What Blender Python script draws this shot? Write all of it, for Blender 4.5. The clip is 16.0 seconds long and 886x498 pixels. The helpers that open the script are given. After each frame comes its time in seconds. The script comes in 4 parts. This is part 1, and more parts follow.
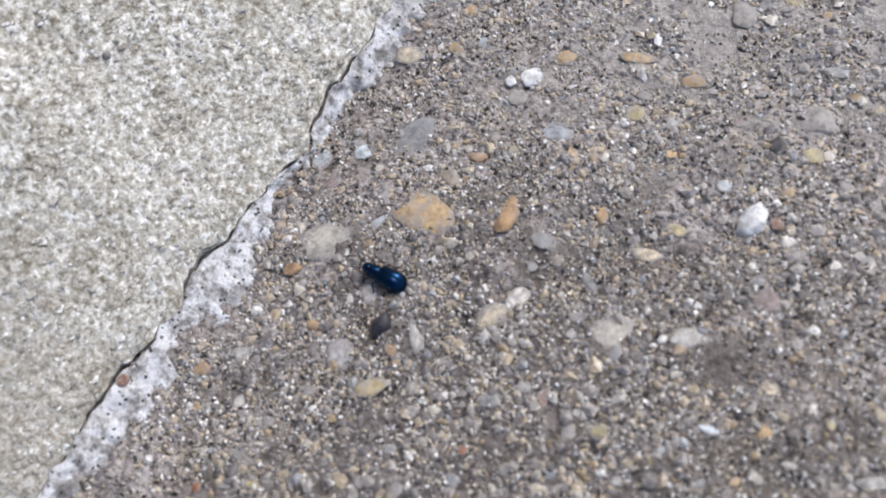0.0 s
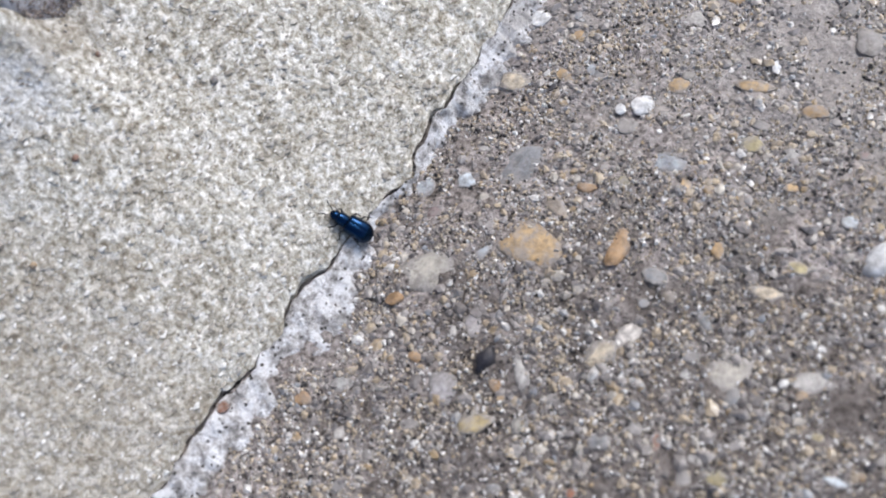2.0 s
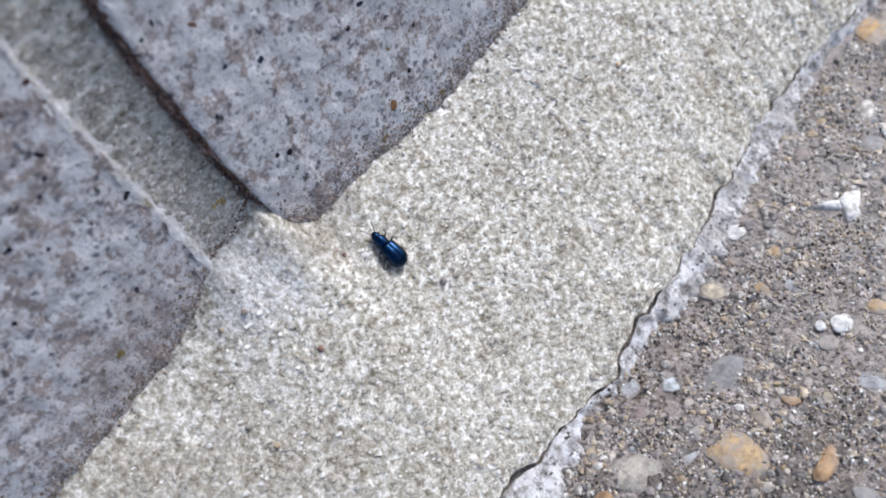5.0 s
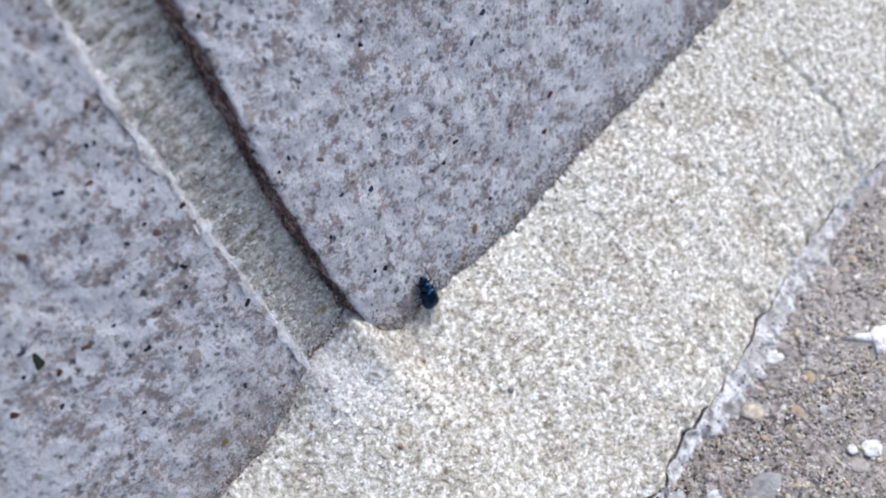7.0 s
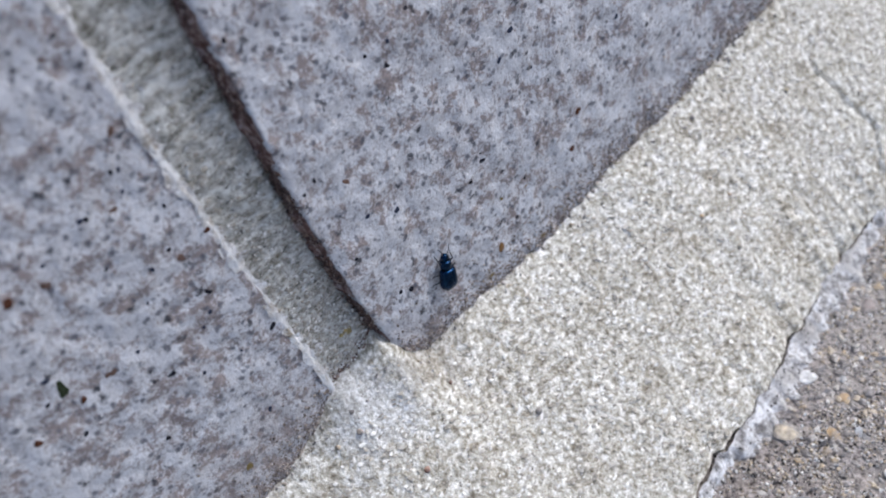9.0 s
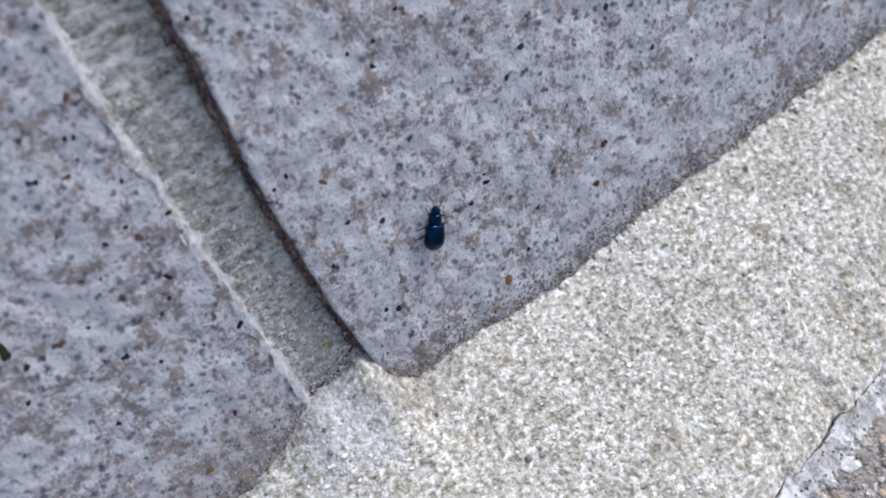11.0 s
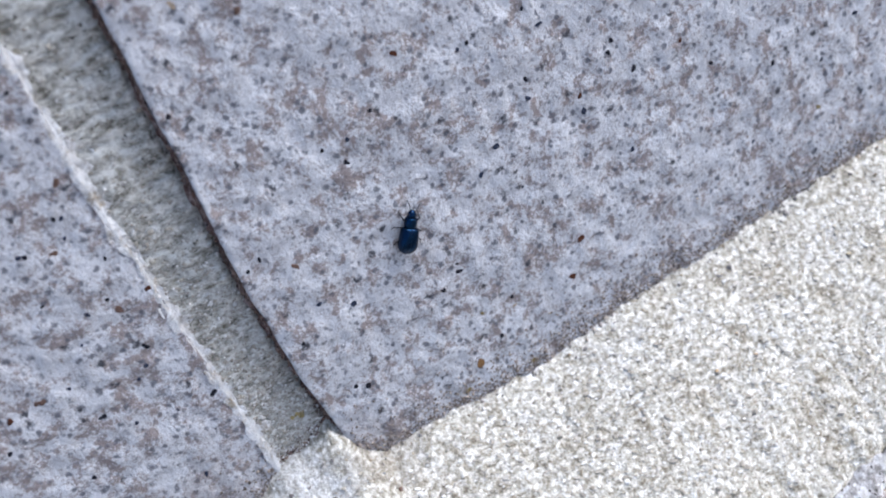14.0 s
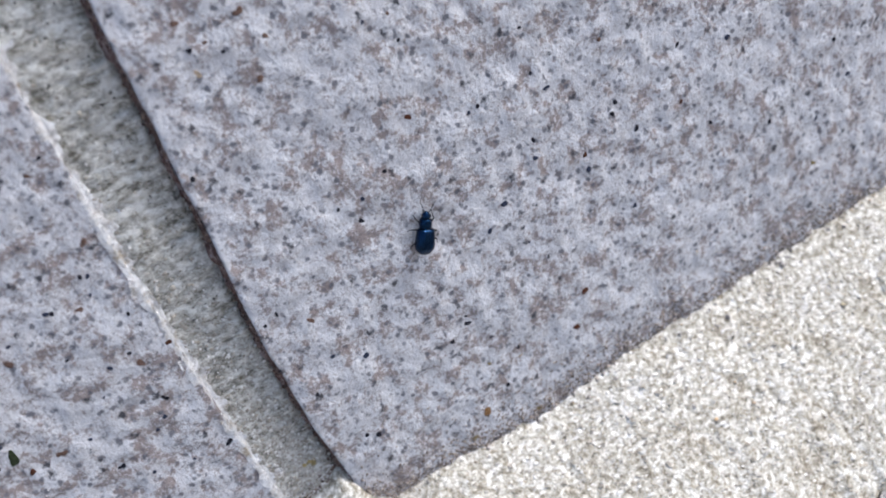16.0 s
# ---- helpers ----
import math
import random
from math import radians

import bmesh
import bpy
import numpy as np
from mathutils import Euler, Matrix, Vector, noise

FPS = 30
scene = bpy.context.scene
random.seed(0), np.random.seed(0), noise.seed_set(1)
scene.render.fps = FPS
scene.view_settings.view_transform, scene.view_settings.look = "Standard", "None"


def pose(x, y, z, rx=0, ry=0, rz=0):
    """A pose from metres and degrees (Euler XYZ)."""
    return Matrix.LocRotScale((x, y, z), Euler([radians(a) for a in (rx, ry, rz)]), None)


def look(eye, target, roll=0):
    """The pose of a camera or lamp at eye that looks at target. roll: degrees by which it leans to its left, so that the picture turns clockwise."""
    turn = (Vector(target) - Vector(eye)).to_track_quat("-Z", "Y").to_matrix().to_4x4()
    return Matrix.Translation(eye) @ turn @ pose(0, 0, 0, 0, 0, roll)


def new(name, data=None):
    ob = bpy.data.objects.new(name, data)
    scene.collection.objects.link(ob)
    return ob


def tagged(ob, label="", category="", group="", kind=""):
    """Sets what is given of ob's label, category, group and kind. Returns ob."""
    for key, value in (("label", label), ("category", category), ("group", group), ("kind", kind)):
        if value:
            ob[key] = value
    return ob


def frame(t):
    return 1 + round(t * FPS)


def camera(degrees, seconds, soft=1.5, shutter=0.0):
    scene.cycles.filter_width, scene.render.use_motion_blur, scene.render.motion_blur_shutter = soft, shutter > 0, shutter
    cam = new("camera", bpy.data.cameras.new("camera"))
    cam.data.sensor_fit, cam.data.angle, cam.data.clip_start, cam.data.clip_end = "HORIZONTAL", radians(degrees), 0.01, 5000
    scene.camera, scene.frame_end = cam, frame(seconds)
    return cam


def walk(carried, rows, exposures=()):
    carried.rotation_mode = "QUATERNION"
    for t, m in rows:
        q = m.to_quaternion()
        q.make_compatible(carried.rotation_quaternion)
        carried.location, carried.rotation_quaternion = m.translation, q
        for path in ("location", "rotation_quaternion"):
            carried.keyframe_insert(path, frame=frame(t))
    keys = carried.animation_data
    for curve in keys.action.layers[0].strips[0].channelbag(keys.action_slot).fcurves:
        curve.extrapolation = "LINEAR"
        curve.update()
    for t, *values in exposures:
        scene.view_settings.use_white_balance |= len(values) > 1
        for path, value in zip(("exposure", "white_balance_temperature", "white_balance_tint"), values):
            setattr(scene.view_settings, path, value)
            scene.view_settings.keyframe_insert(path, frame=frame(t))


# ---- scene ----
cam = camera(49.37, 16.0, soft=1.85, shutter=0.25)
cam.data.dof.use_dof = True
cam.data.dof.focus_distance = 0.100
cam.data.dof.aperture_fstop = 28

PATH = [(0, (-0.01422, -0.07881, 0.08019), (0.01465, -0.04113, -0.00783), -20.90),
    (0.5, (-0.01426, -0.07815, 0.07946), (0.01407, -0.03976, -0.00842), -21.75),
    (1, (-0.01406, -0.07566, 0.08037), (0.01388, -0.03667, -0.00737), -22.04),
    (1.5, (-0.01401, -0.07480, 0.07978), (0.01364, -0.03147, -0.00600), -24.14),
    (2, (-0.01440, -0.07452, 0.07944), (0.01170, -0.03039, -0.00642), -25.70),
    (2.5, (-0.01553, -0.07244, 0.08196), (0.01123, -0.02815, -0.00361), -24.89),
    (3, (-0.01796, -0.07005, 0.08537), (0.00987, -0.02210, 0.00214), -25.28),
    (3.5, (-0.01715, -0.06915, 0.08520), (0.01122, -0.01761, 0.00434), -26.16),
    (4, (-0.01788, -0.06767, 0.08705), (0.01216, -0.01505, 0.00750), -25.14),
    (4.5, (-0.01879, -0.06570, 0.08875), (0.01254, -0.01189, 0.01050), -24.30),
    (5, (-0.02066, -0.06507, 0.09164), (0.01122, -0.00878, 0.01539), -23.50),
    (5.2, (-0.02177, -0.06568, 0.09281), (0.01065, -0.00923, 0.01690), -23.09),
    (7.3, (-0.02770, -0.06402, 0.10490), (0.01011, -0.00355, 0.03481), -18.47),
    (7.5, (-0.02755, -0.06419, 0.10506), (0.01012, -0.00323, 0.03532), -18.83),
    (8, (-0.02659, -0.06108, 0.10617), (0.01026, 0.00030, 0.03635), -18.91),
    (8.5, (-0.02662, -0.06096, 0.10534), (0.00959, 0.00027, 0.03506), -19.32),
    (9, (-0.02610, -0.06177, 0.10474), (0.00982, -0.00063, 0.03423), -19.70),
    (9.2, (-0.02582, -0.06239, 0.10372), (0.01025, -0.00086, 0.03362), -19.88),
    (11.3, (-0.01039, -0.07823, 0.09159), (0.01125, 0.00139, 0.03508), -20.71),
    (11.5, (-0.00749, -0.08186, 0.09319), (0.00967, 0.00019, 0.03866), -21.40),
    (12, (-0.00591, -0.08292, 0.09058), (0.01328, 0.00029, 0.03854), -20.77),
    (12.5, (-0.00417, -0.08254, 0.09142), (0.01551, 0.00003, 0.03855), -20.21),
    (13, (-0.00381, -0.07984, 0.09411), (0.01815, 0.00118, 0.03976), -19.26),
    (13.5, (-0.00389, -0.07932, 0.09622), (0.01867, 0.00153, 0.04187), -19.51),
    (14, (-0.00381, -0.07949, 0.09589), (0.01874, 0.00129, 0.04142), -19.61),
    (14.5, (-0.00446, -0.07906, 0.09643), (0.01859, 0.00156, 0.04194), -19.70),
    (15, (-0.00415, -0.07960, 0.10051), (0.01997, 0.00120, 0.04676), -18.74),
    (15.5, (-0.00399, -0.08009, 0.09950), (0.02000, 0.00123, 0.04649), -19.09),
    (16, (-0.00490, -0.08003, 0.10091), (0.01961, 0.00126, 0.04809), -18.68),
]
walk(cam, [(t, look(eye, target, roll)) for t, eye, target, roll in PATH],
     exposures=[(0.0, 0.48, 6120, 10), (2.5, 0.51, 6090, 10), (3.7, 0.58, 6070, 10), (5.0, 0.54, 6050, 10), (7.5, 0.80, 5950, 10), (8.0, 0.66, 5960, 10),
                (9.0, 0.56, 6000, 10), (11.5, 0.61, 5960, 10), (12.0, 0.72, 5960, 10), (12.5, 0.79, 5970, 10), (14.0, 0.87, 5900, 10), (14.5, 0.87, 5900, 10), (15.5, 0.87, 6000, 10), (16.0, 0.88, 6220, 10)])

# ---- light: a bright, hazy sky with a veiled sun to the side of the wall ----
SUN_FROM = Vector((0.60, -0.13, 0.79)).normalized()
world = bpy.data.worlds.new("sky")
scene.world = world
world.use_nodes = True
sky = world.node_tree.nodes.new("ShaderNodeTexSky")
sky.sky_type, sky.sun_disc = "NISHITA", False
sky.sun_elevation = math.asin(SUN_FROM.z)
sky.sun_rotation = math.atan2(SUN_FROM.x, SUN_FROM.y)
sky.dust_density = 4.0
world.node_tree.links.new(sky.outputs[0], world.node_tree.nodes["Background"].inputs[0])
world.node_tree.nodes["Background"].inputs[1].default_value = 0.12
sun_lamp = bpy.data.lights.new("sun", "SUN")
sun_lamp.energy, sun_lamp.angle, sun_lamp.color = 1.62, radians(26), (1.0, 0.95, 0.88)
sun = new("sun", sun_lamp)
sun.matrix_world = look(SUN_FROM * 3, (0, 0, 0))

MM = 0.001
rng = np.random.default_rng(7)


# ---- materials ----
class Nodes:
    def __init__(self, name, rough=0.8, metal=0.0, spec=0.4, placed=False):
        self.mat = bpy.data.materials.new(name)
        self.mat.use_nodes = True
        self.tree = self.mat.node_tree
        self.bsdf = self.tree.nodes["Principled BSDF"]
        self.bsdf.inputs["Roughness"].default_value = rough
        self.bsdf.inputs["Metallic"].default_value = metal
        self.bsdf.inputs["Specular IOR Level"].default_value = spec
        if placed:
            self.coord = self.tree.nodes.new("ShaderNodeNewGeometry").outputs["Position"]
        else:
            self.coord = self.tree.nodes.new("ShaderNodeTexCoord").outputs["Object"]

    def link(self, a, b):
        self.tree.links.new(a, b)

    def stretched(self, sx, sy, sz):
        m = self.tree.nodes.new("ShaderNodeMapping")
        m.inputs["Scale"].default_value = (sx, sy, sz)
        self.link(self.coord, m.inputs["Vector"])
        return m.outputs["Vector"]

    def noise(self, size, detail=3.0, rough=0.6, vec=None, warp=0.0):
        """Noise with features of about size mm."""
        n = self.tree.nodes.new("ShaderNodeTexNoise")
        n.inputs["Scale"].default_value = 1.0 / (size * MM)
        n.inputs["Detail"].default_value = detail
        n.inputs["Roughness"].default_value = rough
        n.inputs["Distortion"].default_value = warp
        self.link(vec or self.coord, n.inputs["Vector"])
        return n.outputs["Fac"]

    def cells(self, size, out="Distance", vec=None):
        n = self.tree.nodes.new("ShaderNodeTexVoronoi")
        n.inputs["Scale"].default_value = 1.0 / (size * MM)
        self.link(vec or self.coord, n.inputs["Vector"])
        return n.outputs[out]

    def ramp(self, fac, stops, constant=False):
        n = self.tree.nodes.new("ShaderNodeValToRGB")
        els = n.color_ramp.elements
        while len(els) < len(stops):
            els.new(0.5)
        for e, (p, c) in zip(els, stops):
            e.position = p
            e.color = (*c, 1) if len(c) == 3 else c
        if constant:
            n.color_ramp.interpolation = "CONSTANT"
        self.link(fac, n.inputs["Fac"])
        return n.outputs["Color"]

    def mask(self, fac, a, b):
        return self.ramp(fac, [(a, (0, 0, 0)), (b, (1, 1, 1))])

    def math(self, op, a, b):
        n = self.tree.nodes.new("ShaderNodeMath")
        n.operation = op
        for sock, v in zip(n.inputs, (a, b)):
            if isinstance(v, (int, float)):
                sock.default_value = v
            else:
                self.link(v, sock)
        return n.outputs[0]

    def mix(self, fac, a, b, blend="MIX"):
        n = self.tree.nodes.new("ShaderNodeMix")
        n.data_type, n.blend_type = "RGBA", blend
        for key, v in ((0, fac), (6, a), (7, b)):
            if isinstance(v, tuple):
                n.inputs[key].default_value = (*v, 1)
            elif isinstance(v, (int, float)):
                n.inputs[key].default_value = v
            else:
                self.link(v, n.inputs[key])
        return n.outputs[2]

    def bump(self, height, mm, strength=1.0):
        n = self.tree.nodes.new("ShaderNodeBump")
        n.inputs["Distance"].default_value = mm * MM
        n.inputs["Strength"].default_value = strength
        self.link(height, n.inputs["Height"])
        self.link(n.outputs[0], self.bsdf.inputs["Normal"])
        return self

    def done(self, color):
        if isinstance(color, tuple):
            self.bsdf.inputs["Base Color"].default_value = (*color, 1)
        else:
            self.link(color, self.bsdf.inputs["Base Color"])
        return self.mat

    def around(self, x, y, z, reach, ragged):
        """1 near a place in mm, fading to 0 at about reach mm, with a ragged rim."""
        n = self.tree.nodes.new("ShaderNodeVectorMath")
        n.operation = "DISTANCE"
        n.inputs[1].default_value = (x * MM, y * MM, z * MM)
        self.link(self.coord, n.inputs[0])
        d = self.math("ADD", self.math("DIVIDE", n.outputs["Value"], reach * MM), self.math("MULTIPLY", self.math("SUBTRACT", self.noise(ragged, 4, 0.7), 0.5), 1.6))
        return self.ramp(d, [(0.55, (1, 1, 1)), (0.95, (0, 0, 0))])

    def random(self):
        return self.tree.nodes.new("ShaderNodeObjectInfo").outputs["Random"]

    def island(self):
        return self.tree.nodes.new("ShaderNodeNewGeometry").outputs["Random Per Island"]


def block_material():
    k = Nodes("speckled_block", 0.62, 0, 0.45)
    # pale bluish feldspar in lumps, each a little different
    lumps = k.mix(0.5, k.noise(2.4, 4, 0.62), k.noise(0.9, 3, 0.6))
    tone = k.ramp(lumps, [(0.36, (0.45, 0.461, 0.498)), (0.47, (0.515, 0.530, 0.571)), (0.60, (0.575, 0.593, 0.637))])
    # pinkish brown crystals in broken chains between the pale lumps
    chain = k.mask(k.noise(2.7, 6, 0.74), 0.51, 0.56)
    broken = k.mask(k.noise(0.7, 5, 0.74), 0.40, 0.50)
    tone = k.mix(k.math("MULTIPLY", k.math("MULTIPLY", chain, broken), 0.85), tone, (0.205, 0.162, 0.155))
    stray = k.math("MULTIPLY", k.mask(k.noise(0.9, 5, 0.72), 0.56, 0.62), k.mask(k.noise(5.0, 3, 0.6), 0.40, 0.58))
    tone = k.mix(k.math("MULTIPLY", stray, 0.7), tone, (0.22, 0.195, 0.195))
    # thin dark seams round the lumps
    seam = k.math("ABSOLUTE", k.math("SUBTRACT", k.noise(2.2, 5, 0.74), 0.5), 0.0)
    seam = k.math("MULTIPLY", k.ramp(seam, [(0.005, (1, 1, 1)), (0.020, (0, 0, 0))]), k.mask(k.noise(1.5, 2), 0.42, 0.54))
    tone = k.mix(k.math("MULTIPLY", seam, 0.7), tone, (0.19, 0.165, 0.165))
    # blue-grey and black mica
    for size, least, radius, strong, col in ((1.15, 0.50, 0.29, 0.85, (0.085, 0.09, 0.115)), (0.70, 0.60, 0.32, 0.65, (0.15, 0.155, 0.185)), (2.0, 0.66, 0.20, 0.95, (0.026, 0.028, 0.040))):
        v = k.tree.nodes.new("ShaderNodeTexVoronoi")
        v.inputs["Scale"].default_value = 1.0 / (size * MM)
        k.link(k.coord, v.inputs["Vector"])
        split = k.tree.nodes.new("ShaderNodeSeparateColor")
        k.link(v.outputs["Color"], split.inputs[0])
        rim = k.math("ADD", v.outputs["Distance"], k.math("MULTIPLY", k.math("SUBTRACT", k.noise(0.45, 3, 0.7), 0.5), 0.9))
        spot = k.ramp(rim, [(max(radius - 0.13, 0.01), (1, 1, 1)), (radius + 0.06, (0, 0, 0))])
        tone = k.mix(k.math("MULTIPLY", k.math("MULTIPLY", spot, strong), k.math("GREATER_THAN", split.outputs[0], least)), tone, col)
    # brown soil dried on near the foot of the joint
    soil_shade = k.math("ADD", k.around(-17.0, 3.0, 17.0, 17.0, 2.2), k.around(2.5, 1.4, 22.5, 6.0, 1.4))
    tone = k.mix(k.math("MULTIPLY", soil_shade, 0.28), tone, k.ramp(k.noise(0.7, 4, 0.7), [(0.38, (0.14, 0.105, 0.09)), (0.60, (0.37, 0.32, 0.30))]))
    # glints of quartz, their sparkle painted as near-white flecks
    glint = k.math("MULTIPLY", k.mask(k.noise(0.35, 2), 0.70, 0.74), k.mask(k.noise(1.6, 2), 0.5, 0.6))
    tone = k.mix(glint, tone, (0.86, 0.86, 0.87))
    k.bump(k.mix(0.55, k.noise(1.3, 5, 0.66), k.noise(0.5, 3, 0.6)), 0.46, 0.75)
    return k.done(tone)


def fillet_material():
    k = Nodes("sandy_render", 0.75, 0, 0.4)
    fine = k.ramp(k.noise(0.70, 4, 0.68, warp=0.25), [(0.34, (0.19, 0.168, 0.132)), (0.43, (0.39, 0.372, 0.322)), (0.505, (0.525, 0.518, 0.475)), (0.56, (0.68, 0.678, 0.648)), (0.64, (0.92, 0.92, 0.91))])
    broad = k.ramp(k.noise(5.5, 5, 0.70), [(0.36, (0.70, 0.665, 0.61)), (0.50, (0.93, 0.915, 0.885)), (0.62, (1.04, 1.045, 1.05))])
    tone = k.mix(1.0, fine, broad, "MULTIPLY")
    rust = k.mask(k.noise(1.6, 4, 0.7), 0.64, 0.72)
    tone = k.mix(k.math("MULTIPLY", rust, 0.40), tone, (0.33, 0.22, 0.14))
    # lime wash at the foot of the joint, brown dirt beside it
    lime = k.ramp(k.noise(0.6, 4, 0.7, warp=0.4), [(0.36, (0.25, 0.245, 0.23)), (0.46, (0.47, 0.475, 0.48)), (0.58, (0.84, 0.855, 0.88))])
    tone = k.mix(k.math("MULTIPLY", k.around(-4.6, -0.6, 21.5, 6.0, 3.2), 0.60), tone, lime)
    tone = k.mix(k.math("MULTIPLY", k.around(4.5, 0.0, 21.5, 6.0, 1.6), 0.36), tone, (0.24, 0.212, 0.18))
    tone = k.mix(k.math("MULTIPLY", k.mask(k.noise(5.5, 4, 0.7), 0.52, 0.66), 0.34), tone, (0.33, 0.29, 0.235))
    # shade on the render below the lower block, painted as a ragged brown patch
    soil_shade = k.ramp(k.noise(1.0, 4, 0.72), [(0.38, (0.13, 0.105, 0.08)), (0.60, (0.36, 0.32, 0.26))])
    tone = k.mix(k.math("MULTIPLY", k.around(-34.0, -16.0, 7.0, 30.0, 3.0), 0.42), tone, soil_shade)
    k.bump(k.noise(0.5, 3, 0.6), 0.4, 0.7)
    return k.done(tone)


def toe_material():
    k = Nodes("lime_mortar", 0.85, 0, 0.3)
    tone = k.ramp(k.noise(1.6, 5, 0.72), [(0.36, (0.22, 0.21, 0.205)), (0.45, (0.46, 0.45, 0.455)), (0.55, (0.83, 0.84, 0.87))])
    bare = k.mask(k.noise(4.5, 4, 0.7), 0.56, 0.62)
    tone = k.mix(k.math("MULTIPLY", bare, 0.6), tone, (0.24, 0.225, 0.215))
    # worn through to sandy render and grey paving farther along
    worn = k.math("MULTIPLY", k.around(58.0, -24.0, 0.0, 44.0, 5.0), k.mask(k.noise(3.2, 5, 0.72), 0.50, 0.57))
    tone = k.mix(k.math("MULTIPLY", worn, 0.65), tone, k.ramp(k.noise(0.8, 4, 0.7), [(0.38, (0.20, 0.18, 0.165)), (0.60, (0.50, 0.475, 0.44))]))
    rim = k.math("MULTIPLY", k.math("SUBTRACT", k.noise(0.35, 2), 0.5), 0.5)
    pits = k.ramp(k.math("ADD", k.cells(0.80), rim), [(0.16, (1, 1, 1)), (0.25, (0, 0, 0))])
    some = k.mask(k.noise(1.8, 1), 0.32, 0.38)
    tone = k.mix(k.math("MULTIPLY", pits, some), tone, (0.075, 0.07, 0.066))
    k.bump(k.noise(0.6, 5, 0.7), 0.6, 1.0)
    return k.done(tone)


def ground_material():
    k = Nodes("cement_matrix", 0.75, 0, 0.4)
    tone = k.ramp(k.noise(0.8, 4, 0.65), [(0.36, (0.042, 0.036, 0.032)), (0.45, (0.205, 0.186, 0.177)), (0.60, (0.40, 0.375, 0.363))])
    broad = k.ramp(k.noise(6.0, 5, 0.68), [(0.36, (0.74, 0.70, 0.66)), (0.64, (1.18, 1.15, 1.16))])
    tone = k.mix(1.0, tone, broad, "MULTIPLY")
    # soft shade at the lower left, painted in as a ragged dark patch
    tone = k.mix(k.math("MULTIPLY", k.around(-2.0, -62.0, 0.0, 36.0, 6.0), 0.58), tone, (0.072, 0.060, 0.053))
    # brighter light towards the right, painted in as a pale patch
    tone = k.mix(k.math("MULTIPLY", k.around(72.0, -50.0, 0.0, 50.0, 6.0), 0.50), tone, (0.42, 0.40, 0.385))
    k.bump(k.noise(0.6, 4, 0.65), 0.5, 0.8)
    return k.done(tone)


def grain_material(name, stops, rough=0.6, paste=0.0):
    k = Nodes(name, rough, 0, 0.5)
    tone = k.ramp(k.island(), stops, constant=True)
    shade = k.ramp(k.noise(0.5, 2), [(0.3, (0.72, 0.72, 0.72)), (0.7, (1.1, 1.1, 1.1))])
    tone = k.mix(1.0, tone, shade, "MULTIPLY")
    if paste:
        # a film of cement left over the grains, with the paving's painted shade and brightness
        film = k.ramp(k.noise(0.8, 4, 0.65), [(0.36, (0.075, 0.066, 0.061)), (0.46, (0.225, 0.206, 0.198)), (0.62, (0.42, 0.398, 0.390))])
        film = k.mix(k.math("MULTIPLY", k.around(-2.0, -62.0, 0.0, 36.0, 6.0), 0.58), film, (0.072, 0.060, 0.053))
        film = k.mix(k.math("MULTIPLY", k.around(72.0, -50.0, 0.0, 50.0, 6.0), 0.50), film, (0.42, 0.40, 0.385))
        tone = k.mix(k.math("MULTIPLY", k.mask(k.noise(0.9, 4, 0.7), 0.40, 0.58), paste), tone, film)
    return k.done(tone)


def joint_material():
    k = Nodes("raked_mortar", 0.85, 0, 0.3)
    ripple = k.noise(0.85, 5, 0.68, k.stretched(0.45, 1, 1), 0.25)
    # colour follows the ripple: ridges painted pale as if lit, hollows dark
    tone = k.ramp(k.mix(0.35, ripple, k.noise(0.6, 4, 0.7)), [(0.38, (0.13, 0.122, 0.10)), (0.47, (0.41, 0.405, 0.37)), (0.58, (0.70, 0.705, 0.675))])
    pits = k.ramp(k.math("ADD", k.cells(0.85), k.math("MULTIPLY", k.math("SUBTRACT", k.noise(0.3, 2), 0.5), 0.6)), [(0.10, (1, 1, 1)), (0.22, (0, 0, 0))])
    tone = k.mix(k.math("MULTIPLY", pits, k.mask(k.noise(1.6, 2), 0.50, 0.56)), tone, (0.085, 0.083, 0.08))
    tone = k.mix(k.math("MULTIPLY", k.around(-6.5, 3.0, 22.5, 6.0, 2.0), 0.7), tone, (0.70, 0.72, 0.75))
    moss = k.mask(k.noise(2.6, 4, 0.7), 0.58, 0.70)
    tone = k.mix(k.math("MULTIPLY", moss, 0.40), tone, (0.20, 0.17, 0.095))
    k.bump(ripple, 0.6, 1.0)
    return k.done(tone)


def seam_material():
    k = Nodes("reddish_dirt", 0.9, 0, 0.25)
    tone = k.ramp(k.noise(0.8, 4, 0.7), [(0.36, (0.085, 0.046, 0.040)), (0.49, (0.20, 0.125, 0.110)), (0.62, (0.42, 0.355, 0.345))])
    k.bump(k.noise(0.5, 4, 0.7), 0.5, 1.0)
    return k.done(tone)


def lip_material():
    k = Nodes("pale_mortar_smear", 0.85, 0, 0.3)
    k.bump(k.noise(0.6, 4, 0.7), 0.5, 1.0)
    return k.done(k.ramp(k.noise(1.6, 4, 0.7), [(0.33, (0.42, 0.37, 0.30)), (0.42, (0.64, 0.63, 0.62)), (0.56, (0.80, 0.81, 0.83))]))


